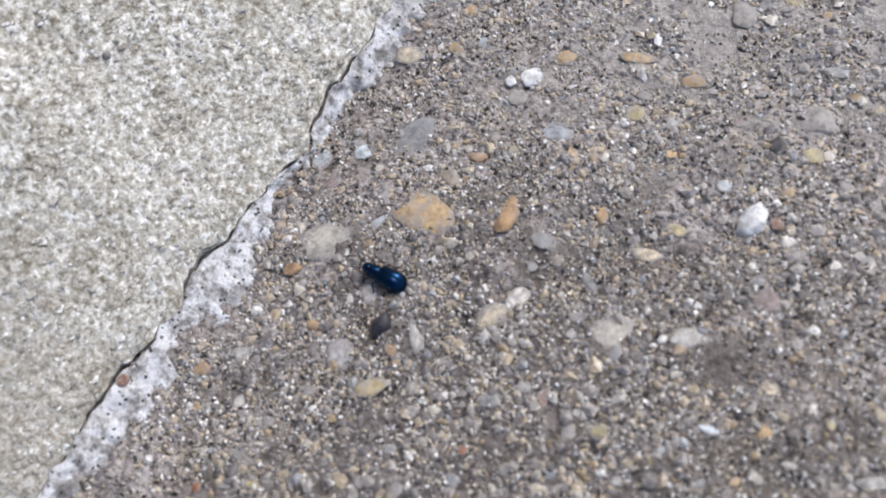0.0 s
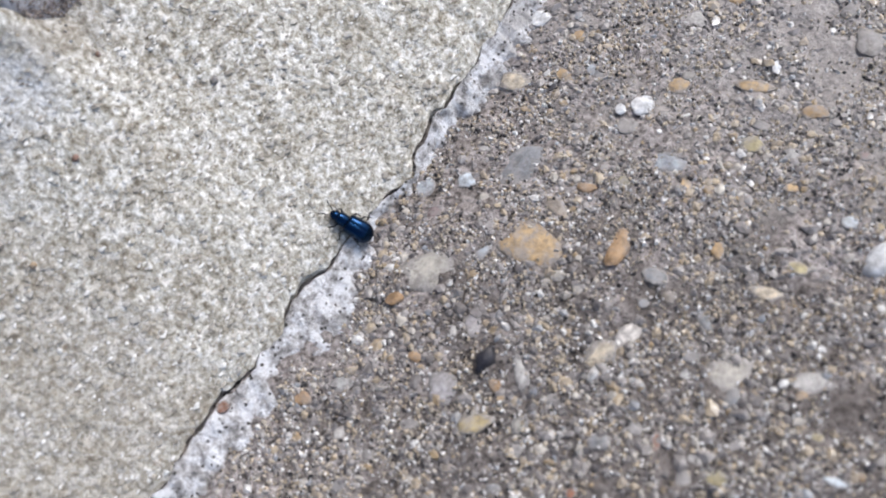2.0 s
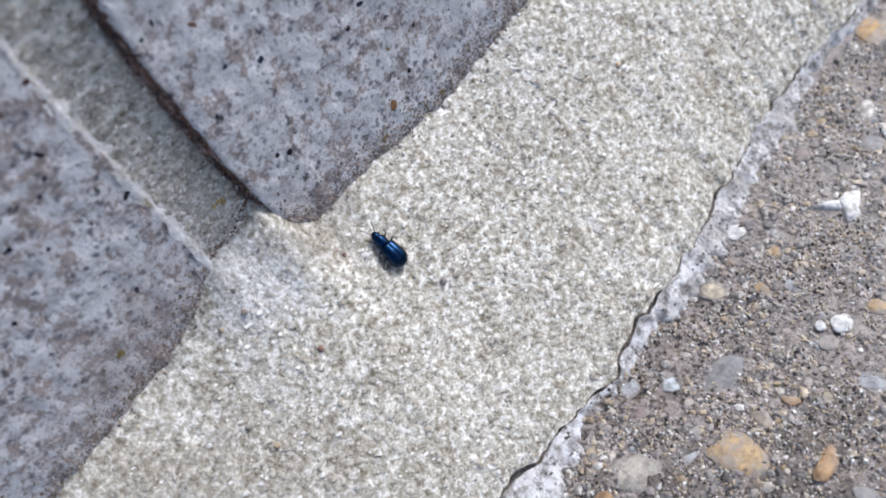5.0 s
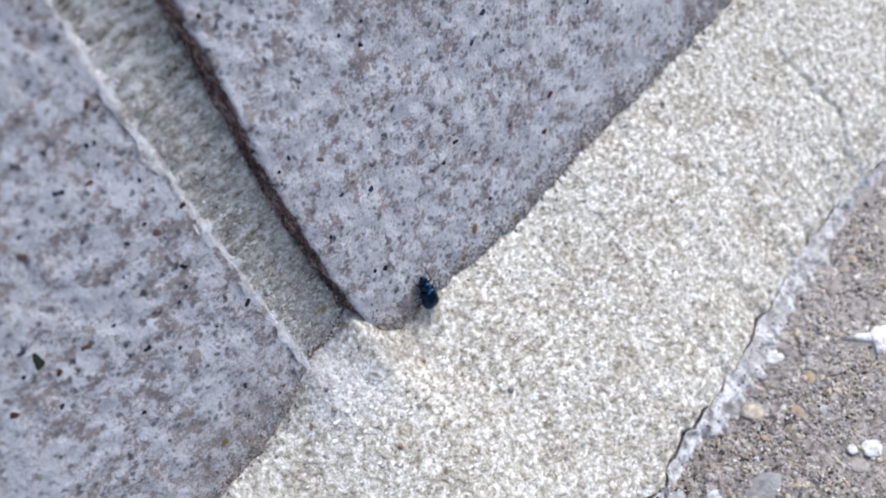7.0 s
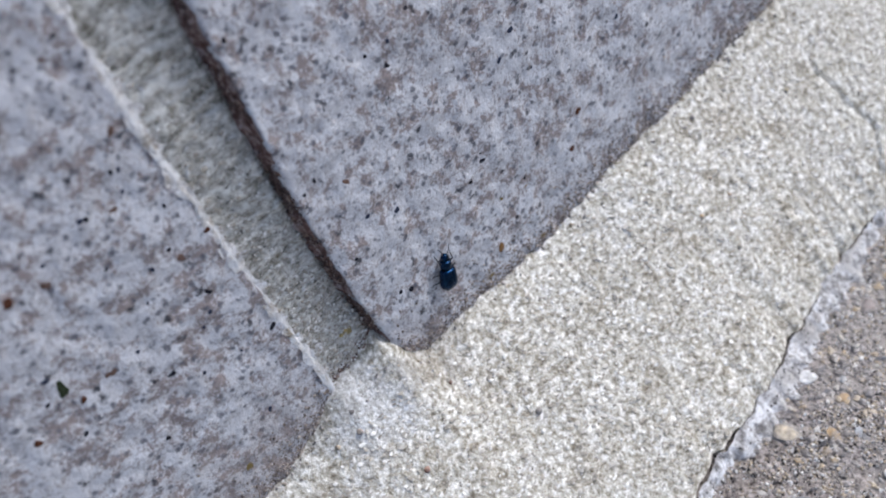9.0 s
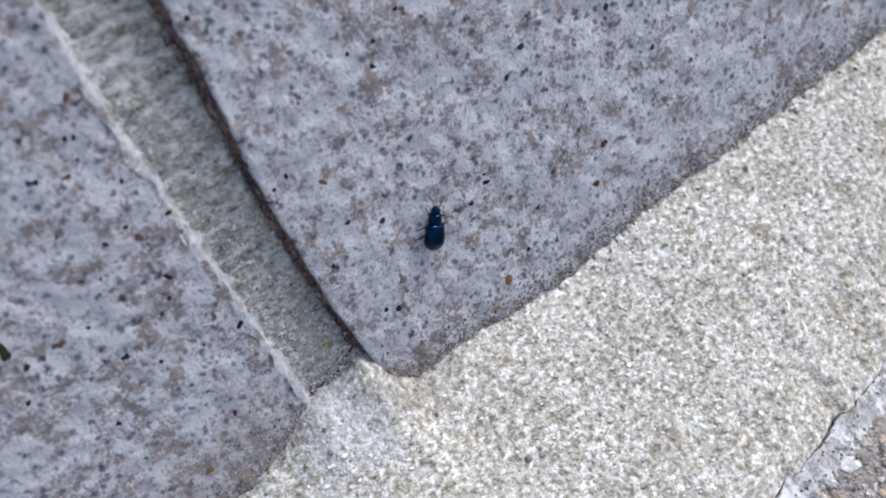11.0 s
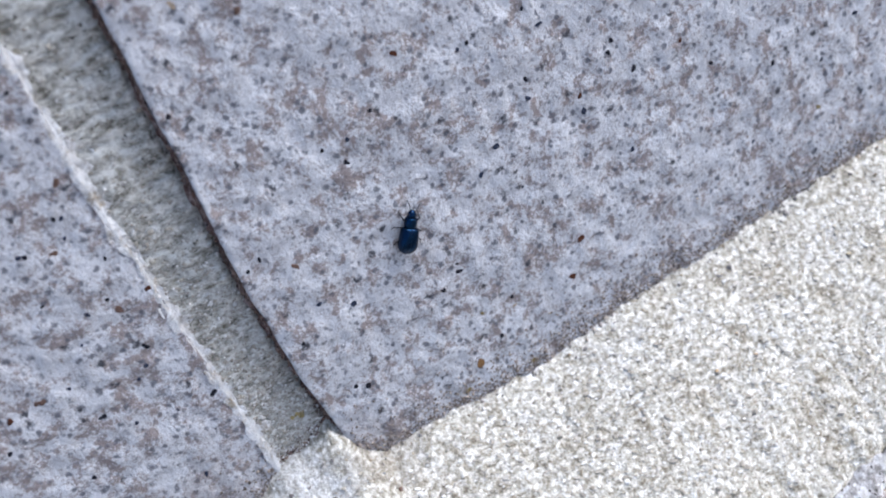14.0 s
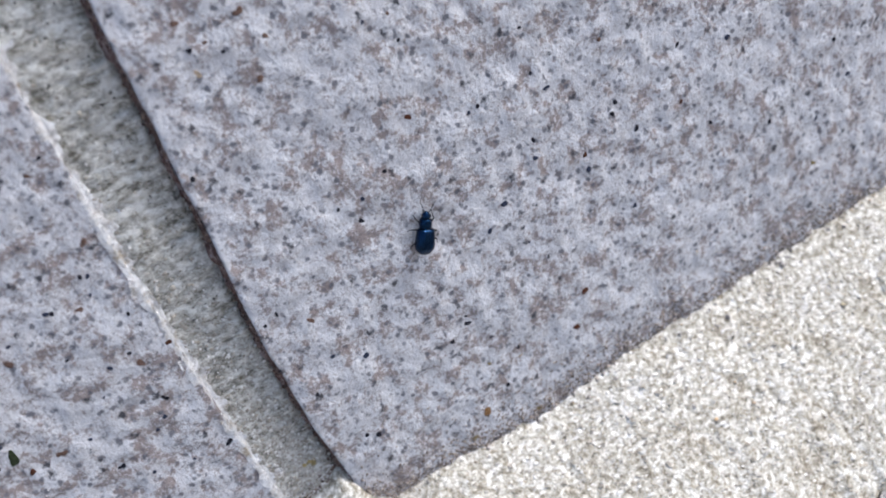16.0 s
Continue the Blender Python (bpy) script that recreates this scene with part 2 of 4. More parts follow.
def pebble_material(tone_name, col, rough=0.5, clear=0.66, cover=0.6):
    k = Nodes(tone_name + "_stone", rough, 0, 0.4, placed=True)
    dark, light = tuple(c * 0.55 for c in col), tuple(min(c * 1.25, 0.92) for c in col)
    tone = k.ramp(k.noise(1.1, 4, 0.68), [(0.36, dark), (0.5, col), (0.63, light)])
    dirt = k.mask(k.noise(1.0, 5, 0.78), 0.50, 0.62)
    tone = k.mix(k.math("MULTIPLY", dirt, cover * 0.9), tone, (0.17, 0.15, 0.14))
    film = k.mask(k.noise(1.7, 4, 0.7), 0.46, 0.60)
    tone = k.mix(k.math("MULTIPLY", film, cover), tone, (0.33, 0.312, 0.30))
    # cement paste left round the rim of the stone
    length = k.tree.nodes.new("ShaderNodeVectorMath")
    length.operation = "LENGTH"
    flat = k.tree.nodes.new("ShaderNodeVectorMath")
    flat.operation = "MULTIPLY"
    flat.inputs[1].default_value = (1, 1, 0)
    k.link(k.tree.nodes.new("ShaderNodeTexCoord").outputs["Object"], flat.inputs[0])
    k.link(flat.outputs["Vector"], length.inputs[0])
    rim = k.math("ADD", length.outputs["Value"], k.math("MULTIPLY", k.math("SUBTRACT", k.noise(1.1, 5, 0.75), 0.5), 1.9))
    paste = k.ramp(k.noise(0.6, 3, 0.65), [(0.36, (0.15, 0.14, 0.137)), (0.62, (0.34, 0.325, 0.32))])
    tone = k.mix(k.math("MULTIPLY", k.mask(rim, clear, clear + 0.12), 0.85), tone, paste)
    vary = k.ramp(k.random(), [(0.0, (0.85, 0.85, 0.85)), (1.0, (1.1, 1.08, 1.05))])
    k.bump(k.noise(0.6, 3, 0.6), 0.2, 0.5)
    return k.done(k.mix(1.0, tone, vary, "MULTIPLY"))


def plain(name, col, rough=0.5, metal=0.0, spec=0.5, grain=0.3, vary=0.25, placed=False):
    k = Nodes(name, rough, metal, spec, placed)
    lo, hi = tuple(c * (1 - vary) for c in col), tuple(min(c * (1 + vary), 1.0) for c in col)
    k.bump(k.noise(grain, 2), 0.03, 0.5)
    return k.done(k.ramp(k.noise(grain, 2), [(0.3, lo), (0.7, hi)]))


BLOCK, FILLET, TOE, GROUND = block_material(), fillet_material(), toe_material(), ground_material()
JOINT, LIP, SEAM = joint_material(), lip_material(), seam_material()
DIRT = grain_material("brown_dirt", [(0.0, (0.11, 0.068, 0.056)), (0.4, (0.18, 0.12, 0.10)), (0.7, (0.065, 0.043, 0.04)), (0.83, (0.27, 0.20, 0.165))], 0.9)
SAND = grain_material("sand_grain", [(0.0, (0.17, 0.155, 0.15)), (0.18, (0.28, 0.258, 0.25)), (0.42, (0.38, 0.355, 0.34)), (0.58, (0.50, 0.41, 0.29)),
                                     (0.73, (0.55, 0.51, 0.45)), (0.81, (0.07, 0.065, 0.07)), (0.88, (0.38, 0.285, 0.165)), (0.93, (0.82, 0.81, 0.79)), (0.97, (0.30, 0.32, 0.35))], 0.32, 0.6)
QUARTZ = grain_material("render_grain", [(0.0, (0.39, 0.365, 0.32)), (0.28, (0.50, 0.48, 0.445)), (0.54, (0.34, 0.315, 0.275)), (0.70, (0.76, 0.755, 0.735)), (0.86, (0.44, 0.41, 0.35)), (0.97, (0.27, 0.245, 0.21))])
# the near-white stop paints bright glints into the grain colour
FINE = grain_material("fine_grain", [(0.0, (0.55, 0.49, 0.40)), (0.18, (0.36, 0.33, 0.305)), (0.36, (0.58, 0.49, 0.37)), (0.54, (0.93, 0.92, 0.90)), (0.72, (0.06, 0.055, 0.055)), (0.88, (0.45, 0.43, 0.42))], 0.25, 0.12)
DUST = grain_material("wall_dust", [(0.0, (0.21, 0.172, 0.15)), (0.45, (0.31, 0.262, 0.23)), (0.76, (0.13, 0.105, 0.092)), (0.90, (0.48, 0.42, 0.36))], 0.8)
OCHRE = grain_material("ochre_grain", [(0.0, (0.42, 0.33, 0.14)), (0.5, (0.30, 0.24, 0.11)), (0.8, (0.50, 0.44, 0.28))], 0.7)
STONES = {n: pebble_material(n, c, 0.5, 0.55 if n in ("buff", "palegrey", "lilac", "mauve", "cream") else 0.9 if n in ("white", "orange", "black") else 0.68,
                             0.10 if n == "black" else 0.35 if n == "white" else 0.4 if n in ("orange", "paleblue") else 0.65) for n, c in dict(
    slate=(0.24, 0.25, 0.27), tan=(0.47, 0.335, 0.185), buff=(0.42, 0.40, 0.36), orange=(0.36, 0.235, 0.13), white=(0.74, 0.76, 0.79),
    olive=(0.38, 0.33, 0.19), bluegrey=(0.36, 0.39, 0.43), paleblue=(0.52, 0.58, 0.64), black=(0.022, 0.022, 0.032), honey=(0.38, 0.31, 0.17),
    lilac=(0.45, 0.43, 0.45), cream=(0.62, 0.54, 0.42), chalk=(0.72, 0.69, 0.66), amber=(0.40, 0.27, 0.14), rust=(0.26, 0.11, 0.06),
    palegrey=(0.48, 0.47, 0.46), grey=(0.27, 0.26, 0.26), taupe=(0.30, 0.26, 0.22), mauve=(0.27, 0.20, 0.20)).items()}
SPECKS = {n: plain(n + "_inclusion", c, 0.9, 0.0, 0.12, 0.3, 0.35, True) for n, c in dict(
    rust=(0.080, 0.034, 0.022), black=(0.018, 0.018, 0.026), blue=(0.035, 0.042, 0.07), brown=(0.13, 0.085, 0.07), orange=(0.20, 0.115, 0.055),
    olive=(0.20, 0.155, 0.07), tan=(0.34, 0.28, 0.22), green=(0.03, 0.04, 0.022)).items()}


# ---- mesh tools ----
def lattice(seed):
    return np.random.default_rng(seed).random((256, 256))


def value_noise(x, y, size, seed):
    """Smooth noise from -1 to 1 with features of about size, at arrays x and y."""
    table = lattice(seed)
    u, v = np.asarray(x, float) / size + 37.3, np.asarray(y, float) / size + 71.9
    i, j = np.floor(u).astype(int), np.floor(v).astype(int)
    a, b = u - i, v - j
    a, b = a * a * (3 - 2 * a), b * b * (3 - 2 * b)
    i0, j0, i1, j1 = i % 256, j % 256, (i + 1) % 256, (j + 1) % 256
    low = table[i0, j0] * (1 - a) + table[i1, j0] * a
    high = table[i0, j1] * (1 - a) + table[i1, j1] * a
    return 2 * (low * (1 - b) + high * b) - 1


def fbm(x, y, size, seed, octaves=3, gain=0.55):
    return sum(gain**n * value_noise(x, y, size / 2**n, seed + n) for n in range(octaves))


def link_mesh(name, verts, faces, mat, parent=None, label="", smooth=True):
    """Links a mesh given in millimetres."""
    me = bpy.data.meshes.new(name)
    me.from_pydata((np.asarray(verts, float) * MM).tolist(), [], faces)
    me.polygons.foreach_set("use_smooth", [smooth] * len(me.polygons))
    me.materials.append(mat)
    me.update()
    ob = new(name, me)
    ob.parent = parent
    if label:
        tagged(ob, label)
    return ob


def grid_faces(rows, cols, flip=False):
    k = np.arange(rows * cols).reshape(rows, cols)
    q = np.stack([k[:-1, :-1], k[:-1, 1:], k[1:, 1:], k[1:, :-1]], -1).reshape(-1, 4)
    return (q[:, ::-1] if flip else q).tolist()


def part(name, bm, mat, parent=None, label="", smooth=True):
    """Links a bmesh in millimetres as one mesh object under a thing or part."""
    for v in bm.verts:
        v.co *= MM
    for f in bm.faces:
        f.smooth = smooth
    me = bpy.data.meshes.new(name)
    bm.to_mesh(me)
    bm.free()
    me.materials.append(mat)
    ob = new(name, me)
    ob.parent = parent
    if label:
        tagged(ob, label)
    return ob


def spread(lo, hi, step, far, growth=1.35):
    """Even steps from lo to hi, then ever longer ones out to far on both sides."""
    mid = np.arange(lo, hi + step / 2, step)
    out, d, s = [], 0.0, step
    while d < far:
        s *= growth
        d += s
        out.append(d)
    out = np.array(out)
    return np.concatenate([lo - out[::-1], mid, hi + out])


# ---- ground: exposed-aggregate concrete ----
def ground_height(x, y):
    near = np.exp(-np.maximum(np.hypot(x - 25, y + 50) - 90, 0) / 60)
    return near * (0.30 * fbm(x, y, 9, 1, 2) + 0.26 * fbm(x, y, 2.2, 5, 3))


def build_ground():
    xs, ys = spread(-48, 82, 0.42, 40000), spread(-96, -16, 0.42, 40000)
    x, y = np.meshgrid(xs, ys)
    verts = np.stack([x, y, ground_height(x, y)], -1).reshape(-1, 3)
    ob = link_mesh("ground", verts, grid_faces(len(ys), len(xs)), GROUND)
    return tagged(ob, "grey-brown concrete paving with exposed gravel and sand", "paving", kind="structure")


# ---- fillet of sandy render between paving and wall ----
SLOPE, TOP = 0.804, 21.95
LEAN, BACK = 0.062, 1.85


def edge_y(x):
    """Front edge of the fillet along the wall, ragged."""
    line = np.interp(x, [-60, -27, -19, -15, -7, -1.4, 3, 11.6, 14.5, 17.7, 23.6, 28, 34, 49, 60, 69, 90],
                     [-26.5, -26.3, -25.5, -24.9, -25.9, -24.8, -25.1, -25.3, -26.2, -25.0, -24.2, -24.3, -23.6, -21.0, -19.9, -20.6, -20.5])
    return line + 0.35 * fbm(x, 0 * x, 2.4, 21, 3) + 0.25 * value_noise(x, 0 * x, 7, 25) + 0.16 * fbm(x, 0 * x, 0.9, 27, 2)


def toe_y(x):
    """Outer edge of the pale mortar smear on the paving."""
    line = np.interp(x, [-60, -25, -20, -15.8, -9.7, -4.6, 1.5, 4.5, 10, 13.6, 18.8, 23.6, 29, 36, 44, 54, 66, 90],
                     [-29, -28.8, -30.2, -30.4, -30.0, -30.8, -30.9, -28.4, -26.3, -27.6, -26.4, -26.6, -27.2, -27.0, -24.4, -24.3, -21.6, -22])
    return line + 0.6 * fbm(x, 0 * x, 3.0, 31, 3) + 0.65 * fbm(x, 0 * x, 1.2, 35, 3, 0.7)


def fillet_height(x, y):
    edge = edge_y(x)
    z = TOP + SLOPE * y
    d = y - edge
    z = z - np.maximum(TOP + SLOPE * edge - 2.2, 0) * np.exp(-np.maximum(d, 0) / 6.0)
    sag = np.interp(x, [-60, -32, -16, -7.5, 0, 7, 24, 37, 52, 80, 120], [-6.4, -5.8, -3.9, -1.9, -1.6, -3.2, -2.6, -0.9, -0.3, 1.2, 1.2])
    z = z + sag * np.clip(d / np.maximum(-edge, 1), 0, 1.2) ** 1.4
    lump = np.interp(x, [-12, -9, -6.5, -3, 0, 1.4, 3, 4.6, 6, 9, 14, 20, 27], [0, 0.8, 2.2, 2.6, 4.6, 4.1, 2.2, 0.5, 0.95, 1.6, 1.1, 0.5, 0])
    z = z + lump * np.exp(-np.maximum(1.6 - y, 0) / 3.4)
    crack = np.abs(x - np.interp(y, [-18, -15, -11.3, -6.5], [68, 72.5, 71.6, 71.2]) + 0.5 * value_noise(y, x, 1.5, 77))
    z = z - 1.3 * np.exp(-((crack / 0.34) ** 2)) * ((y > -18) & (y < -6) & (x > 50))
    chip = np.hypot(x - 4.2 - 0.3 * (y + 1.6), (y + 1.6) * 0.5)
    z = z - 0.5 * np.exp(-((chip / 0.45) ** 2))
    near = np.exp(-np.maximum(np.abs(x - 25) - 75, 0) / 60)
    z = z + near * (0.16 * fbm(x, y, 8, 41, 2) + 0.16 * fbm(x, y, 1.1, 45, 2))
    return z - 0.45 * np.exp(-np.maximum(d, 0) / 0.22)


def crack_gap(x):
    """Width of the open crack between the fillet and the smear."""
    wide = np.interp(x, [-60, 12, 20, 34, 60], [0.30, 0.28, 0.20, 0.14, 0.12])
    return np.maximum(wide + 0.24 * fbm(x, 0 * x, 3.5, 57, 3), 0.06)


def smear_height(x, y):
    """Top of the lime smear, from the crack to its outer edge; far below the paving elsewhere."""
    top = edge_y(x) - crack_gap(x)
    low = np.minimum(toe_y(x), top - 0.4)
    k = np.clip((top - y) / (top - low), 0, 1)
    rough = 0.20 + 0.22 * fbm(x, y, 2.6, 51, 3) + 0.26 * fbm(x, y, 0.8, 55, 2)
    return np.where((y < low) | (y > top + 0.01), -9.0, (0.85 + 0.9 * np.clip((x - 15) / 10, 0, 1)) * (1 - k) ** 1.5 + rough - 0.85 * k**3)


def build_fillet():
    xs = spread(-48, 100, 0.4, 4250)
    k = np.concatenate([[0.0, 0.0], np.linspace(0, 1, 84)])
    x = np.tile(xs, (len(k), 1))
    edge = edge_y(xs)[None, :]
    y = edge + (7.0 - edge) * k[:, None]
    z = fillet_height(x, y)
    z[0] = -1.5
    y[0] = edge + 1.4
    ob = link_mesh("mortar_fillet", np.stack([x, y, z], -1).reshape(-1, 3), grid_faces(len(k), len(xs)), FILLET)
    tagged(ob, "pale sandy render fillet sloping from paving up to the wall", "mortar fillet", kind="structure")
    rows = np.concatenate([[0.0], np.linspace(0, 0.999, 18)])
    top = edge - crack_gap(xs)[None, :]
    low = np.minimum(toe_y(xs)[None, :], top - 0.4)
    y = top + (low - top) * rows[:, None]
    x = np.tile(xs, (len(rows), 1))
    z = np.maximum(smear_height(x, y), -1.2)
    z[0] = -1.5
    toe = link_mesh("mortar_smear", np.stack([x, y, z], -1).reshape(-1, 3), grid_faces(len(rows), len(xs), True), TOE, ob, "whitish pitted lime mortar smear along the crack")
    return ob, toe


# ---- wall of speckled blocks ----
def right_edge(z):
    """Left-hand end of the block beyond the joint."""
    return np.interp(z, [15, 20, 26, 35, 45, 80, 200], [1.6, 1.5, 1.2, -0.2, -0.9, -1.2, -1.0]) + 0.09 * fbm(z, 0 * z, 4, 61, 3)


def left_edge(z):
    return np.interp(z, [15, 25, 43, 53, 64, 78, 200], [-6.1, -6.4, -7.8, -8.5, -9.2, -9.6, -9.6]) + 0.08 * fbm(z, 0 * z, 4, 65, 3)


def block_face(x, z, back):
    """Depth of a block's face."""
    near = np.exp(-np.maximum(np.hypot(x - 25, z - 45) - 90, 0) / 60)
    return LEAN * z + back + near * (0.16 * fbm(x, z, 7, 71, 2) + 0.18 * fbm(x, z, 1.4, 75, 2))


def build_block(parent, x0, x1, z0, z1, back, left=None, right=None, fine=None):
    r, deep = 0.38, 95.0
    if fine:
        xs, zs = np.arange(max(x0, fine[0]), min(x1, fine[1]), 0.45), np.arange(max(z0, fine[2]), min(z1, fine[3]), 0.45)
    else:
        xs, zs = np.array([]), np.array([])
    rim = np.array([0.0, 0.06, 0.16, 0.38, 4.0])
    xs = np.unique(np.concatenate([xs, x0 + rim, x1 - rim, np.linspace(x0, x1, 7)]).round(3))
    zs = np.unique(np.concatenate([zs, z0 + rim, z1 - rim, np.linspace(z0, z1, 5)]).round(3))
    xs, zs = np.concatenate([[x0], xs, [x1]]), np.concatenate([[z0], zs, [z1]])
    x, z = np.meshgrid(xs, zs)
    d = np.minimum(np.minimum(x - x0, x1 - x), np.minimum(z - z0, z1 - z))
    curl = np.where(d < r, r - np.sqrt(np.maximum(r * r - (r - np.minimum(d, r)) ** 2, 0)), 0)
    if left is not None:
        x = x + (left(z) - x0) * np.clip(1 - (x - x0) / 25, 0, 1)
    if right is not None:
        x = x + (right(z) - x1) * np.clip(1 - (x1 - x) / 25, 0, 1)
    y = block_face(x, z, back) + 0.55 * curl
    y[0], y[-1], y[:, 0], y[:, -1] = deep, deep, deep, deep
    rows, cols = x.shape
    faces = grid_faces(rows, cols)
    faces.append([0, (rows - 1) * cols, rows * cols - 1, cols - 1])
    return link_mesh("block", np.stack([x, y, z], -1).reshape(-1, 3), faces, BLOCK, parent)


def build_wall():
    wall = tagged(new("wall_north"), "wall of pale grey speckled blocks with raked mortar joints", "wall", kind="structure")
    length, high, gap = 300.0, 190.0, 9.0
    z0 = 8.0
    right = build_block(wall, 0.0, length, z0, z0 + high, 0.0, left=right_edge, fine=(-3, 100, 8, 92))
    left = build_block(wall, -8.0 - length, -8.0, z0, z0 + high, BACK, right=left_edge, fine=(-50, -4, 8, 92))
    for course in range(4):
        low = z0 + course * (high + gap)
        for n in range(-14, 14):
            if course == 0 and n in (-1, 0):
                continue
            start = n * (length + gap) + (length / 2 if course % 2 else 0)
            stop = start + length
            if course % 2 and n == 13:
                stop = start + length / 2 - gap / 2
            if course % 2 and n == -14:
                build_block(wall, start - length / 2 - gap / 2, start - gap, low, low + high, 0.4)
            build_block(wall, start, stop, low, low + high, 0.6 * ((n * 7 + course * 3) % 3))
    # mortar that fills the joints behind the faces
    bm = bmesh.new()
    bmesh.ops.create_cube(bm, size=1)
    bmesh.ops.scale(bm, vec=(8600, 70, 780), verts=bm.verts)
    for v in bm.verts:
        v.co += Vector((-5, 57 + 0.062 * (v.co.z + 390), 395))
    part("mortar_core", bm, JOINT, wall, smooth=False)
    return wall, left, right


def joint_depth(x, z):
    """Depth of the raked mortar between the two blocks in view."""
    t = np.clip((x - (right_edge(z) - 1.0)) / 0.8, 0, 1)
    groove = 0.5 * t * t * (3 - 2 * t)
    return LEAN * z + BACK + 0.45 - 0.03 * (x - left_edge(z)) + groove + 0.20 * fbm(x * 0.45, z + 0.5 * value_noise(x, z, 2.0, 83), 0.95, 81, 3) + 0.2 * fbm(x, z, 6, 85, 2)


def build_joint(wall):
    k, zs = np.linspace(0, 1, 40), np.concatenate([np.arange(14, 92, 0.24), np.linspace(95, 197, 12)])
    z = np.tile(zs[:, None], (1, len(k)))
    x = left_edge(z) - 0.15 + (right_edge(z) + 1.2 - left_edge(z)) * k
    joint = link_mesh("joint_mortar", np.stack([x, joint_depth(x, z), z], -1).reshape(-1, 3), grid_faces(len(zs), len(k)), JOINT, wall, "grey-green raked mortar with sideways ripples")
    # pale smear of mortar on the other block's edge, thinning out over the joint
    a = np.linspace(0, 1, 15)
    wide = np.maximum(0.42 + 0.26 * fbm(zs, 0 * zs, 2.6, 95, 4, 0.6), 0.06)[:, None]
    reach = np.maximum(1.5 + 0.9 * fbm(zs, 0 * zs, 3.4, 98, 4, 0.6) + 1.2 * np.clip(1 - (zs - 18) / 16, 0, 1), 0.3)[:, None]
    z = np.tile(zs[:, None], (1, len(a)))
    x = left_edge(z) - 0.30 - wide + (wide + reach) * a + 0.10 * fbm(z, 0 * z, 1.6, 97, 3)
    crest = np.exp(-(((x - left_edge(z)) / 0.75) ** 2))
    bed = np.minimum(np.where(x < left_edge(z), LEAN * z + BACK, 99.0), joint_depth(x, z))
    y = bed + 0.15 - 0.24 * crest * (0.80 + 0.35 * fbm(z, x, 1.1, 99, 3)) + 0.22 * fbm(x, z, 1.3, 101, 3) * (1 - crest) - 0.12 * (1 - a)
    link_mesh("mortar_lip", np.stack([x, y, z], -1).reshape(-1, 3), grid_faces(len(zs), len(a)), LIP, joint, "pale mortar ridge on the block edge")
    # dirt banked against the end of the other block
    s = np.linspace(0, 1, 9)
    z = np.tile(zs[:, None], (1, len(s)))
    out = (0.40 + 0.28 * fbm(zs, 0 * zs, 3.2, 151, 3) + 0.5 * np.clip(1 - (zs - 18) / 14, 0, 1))[:, None]
    inner = right_edge(z) + (0.04 + 0.14 * fbm(zs, 0 * zs, 1.6, 157, 3))[:, None]
    x = inner - (out + 0.10) * s
    start, stop = block_face(inner, z, 0.0) + 0.14, joint_depth(x, z) - 0.04
    y = start + (stop - start) * (1 - (1 - s) ** 2.2) + 0.16 * fbm(x, z, 0.9, 153, 3) * np.sin(math.pi * s)
    y[:, -1] += 0.35
    link_mesh("seam_dirt_bank", np.stack([x, y, z], -1).reshape(-1, 3), grid_faces(len(zs), len(s), True), SEAM, joint, "reddish brown dirt banked along the block's end")
    return joint


ground = build_ground()
fillet, smear = build_fillet()
wall, block_l, block_r = build_wall()
joint = build_joint(wall)


# ---- beetle ----
def tube(points, radii, sides=8):
    """A tapered tube along points, closed at both ends."""
    bm = bmesh.new()
    rings = []
    for n, (p, r) in enumerate(zip(points, radii)):
        p = Vector(p)
        ahead = Vector(points[min(n + 1, len(points) - 1)]) - Vector(points[max(n - 1, 0)])
        turn = ahead.to_track_quat("Z", "Y")
        rings.append([bm.verts.new(p + turn @ Vector((r * math.cos(a), r * math.sin(a), 0))) for a in [2 * math.pi * s / sides for s in range(sides)]])
    for a, b in zip(rings, rings[1:]):
        for s in range(sides):
            bm.faces.new((a[s], a[(s + 1) % sides], b[(s + 1) % sides], b[s]))
    bm.faces.new(rings[0][::-1])
    bm.faces.new(rings[-1])
    return bm


def shell(length, width, height, start, full, around=(0.0, 2 * math.pi), steps=26, sides=28, belly=0.45, dome=None, square=1.0):
    """A rounded body along y from start, its half-width profile given by full(u), u from 0 at the back to 1 in front."""
    bm = bmesh.new()
    rings = []
    for n in range(steps + 1):
        u = 0.5 - 0.5 * math.cos(math.pi * n / steps)
        w = full(u)
        ring = []
        for s in range(sides + 1):
            a = around[0] + (around[1] - around[0]) * s / sides
            up = math.sin(a)
            ring.append(bm.verts.new((width * w * math.copysign(abs(math.cos(a)) ** square, math.cos(a)), start + length * u, height * (w**0.8) * (dome(u) if dome else 1.0) * (up if up > 0 else belly * up))))
        rings.append(ring)
    for a, b in zip(rings, rings[1:]):
        for s in range(sides):
            bm.faces.new((a[s], b[s], b[s + 1], a[s + 1]))
    bmesh.ops.remove_doubles(bm, verts=bm.verts, dist=1e-4)
    return bm


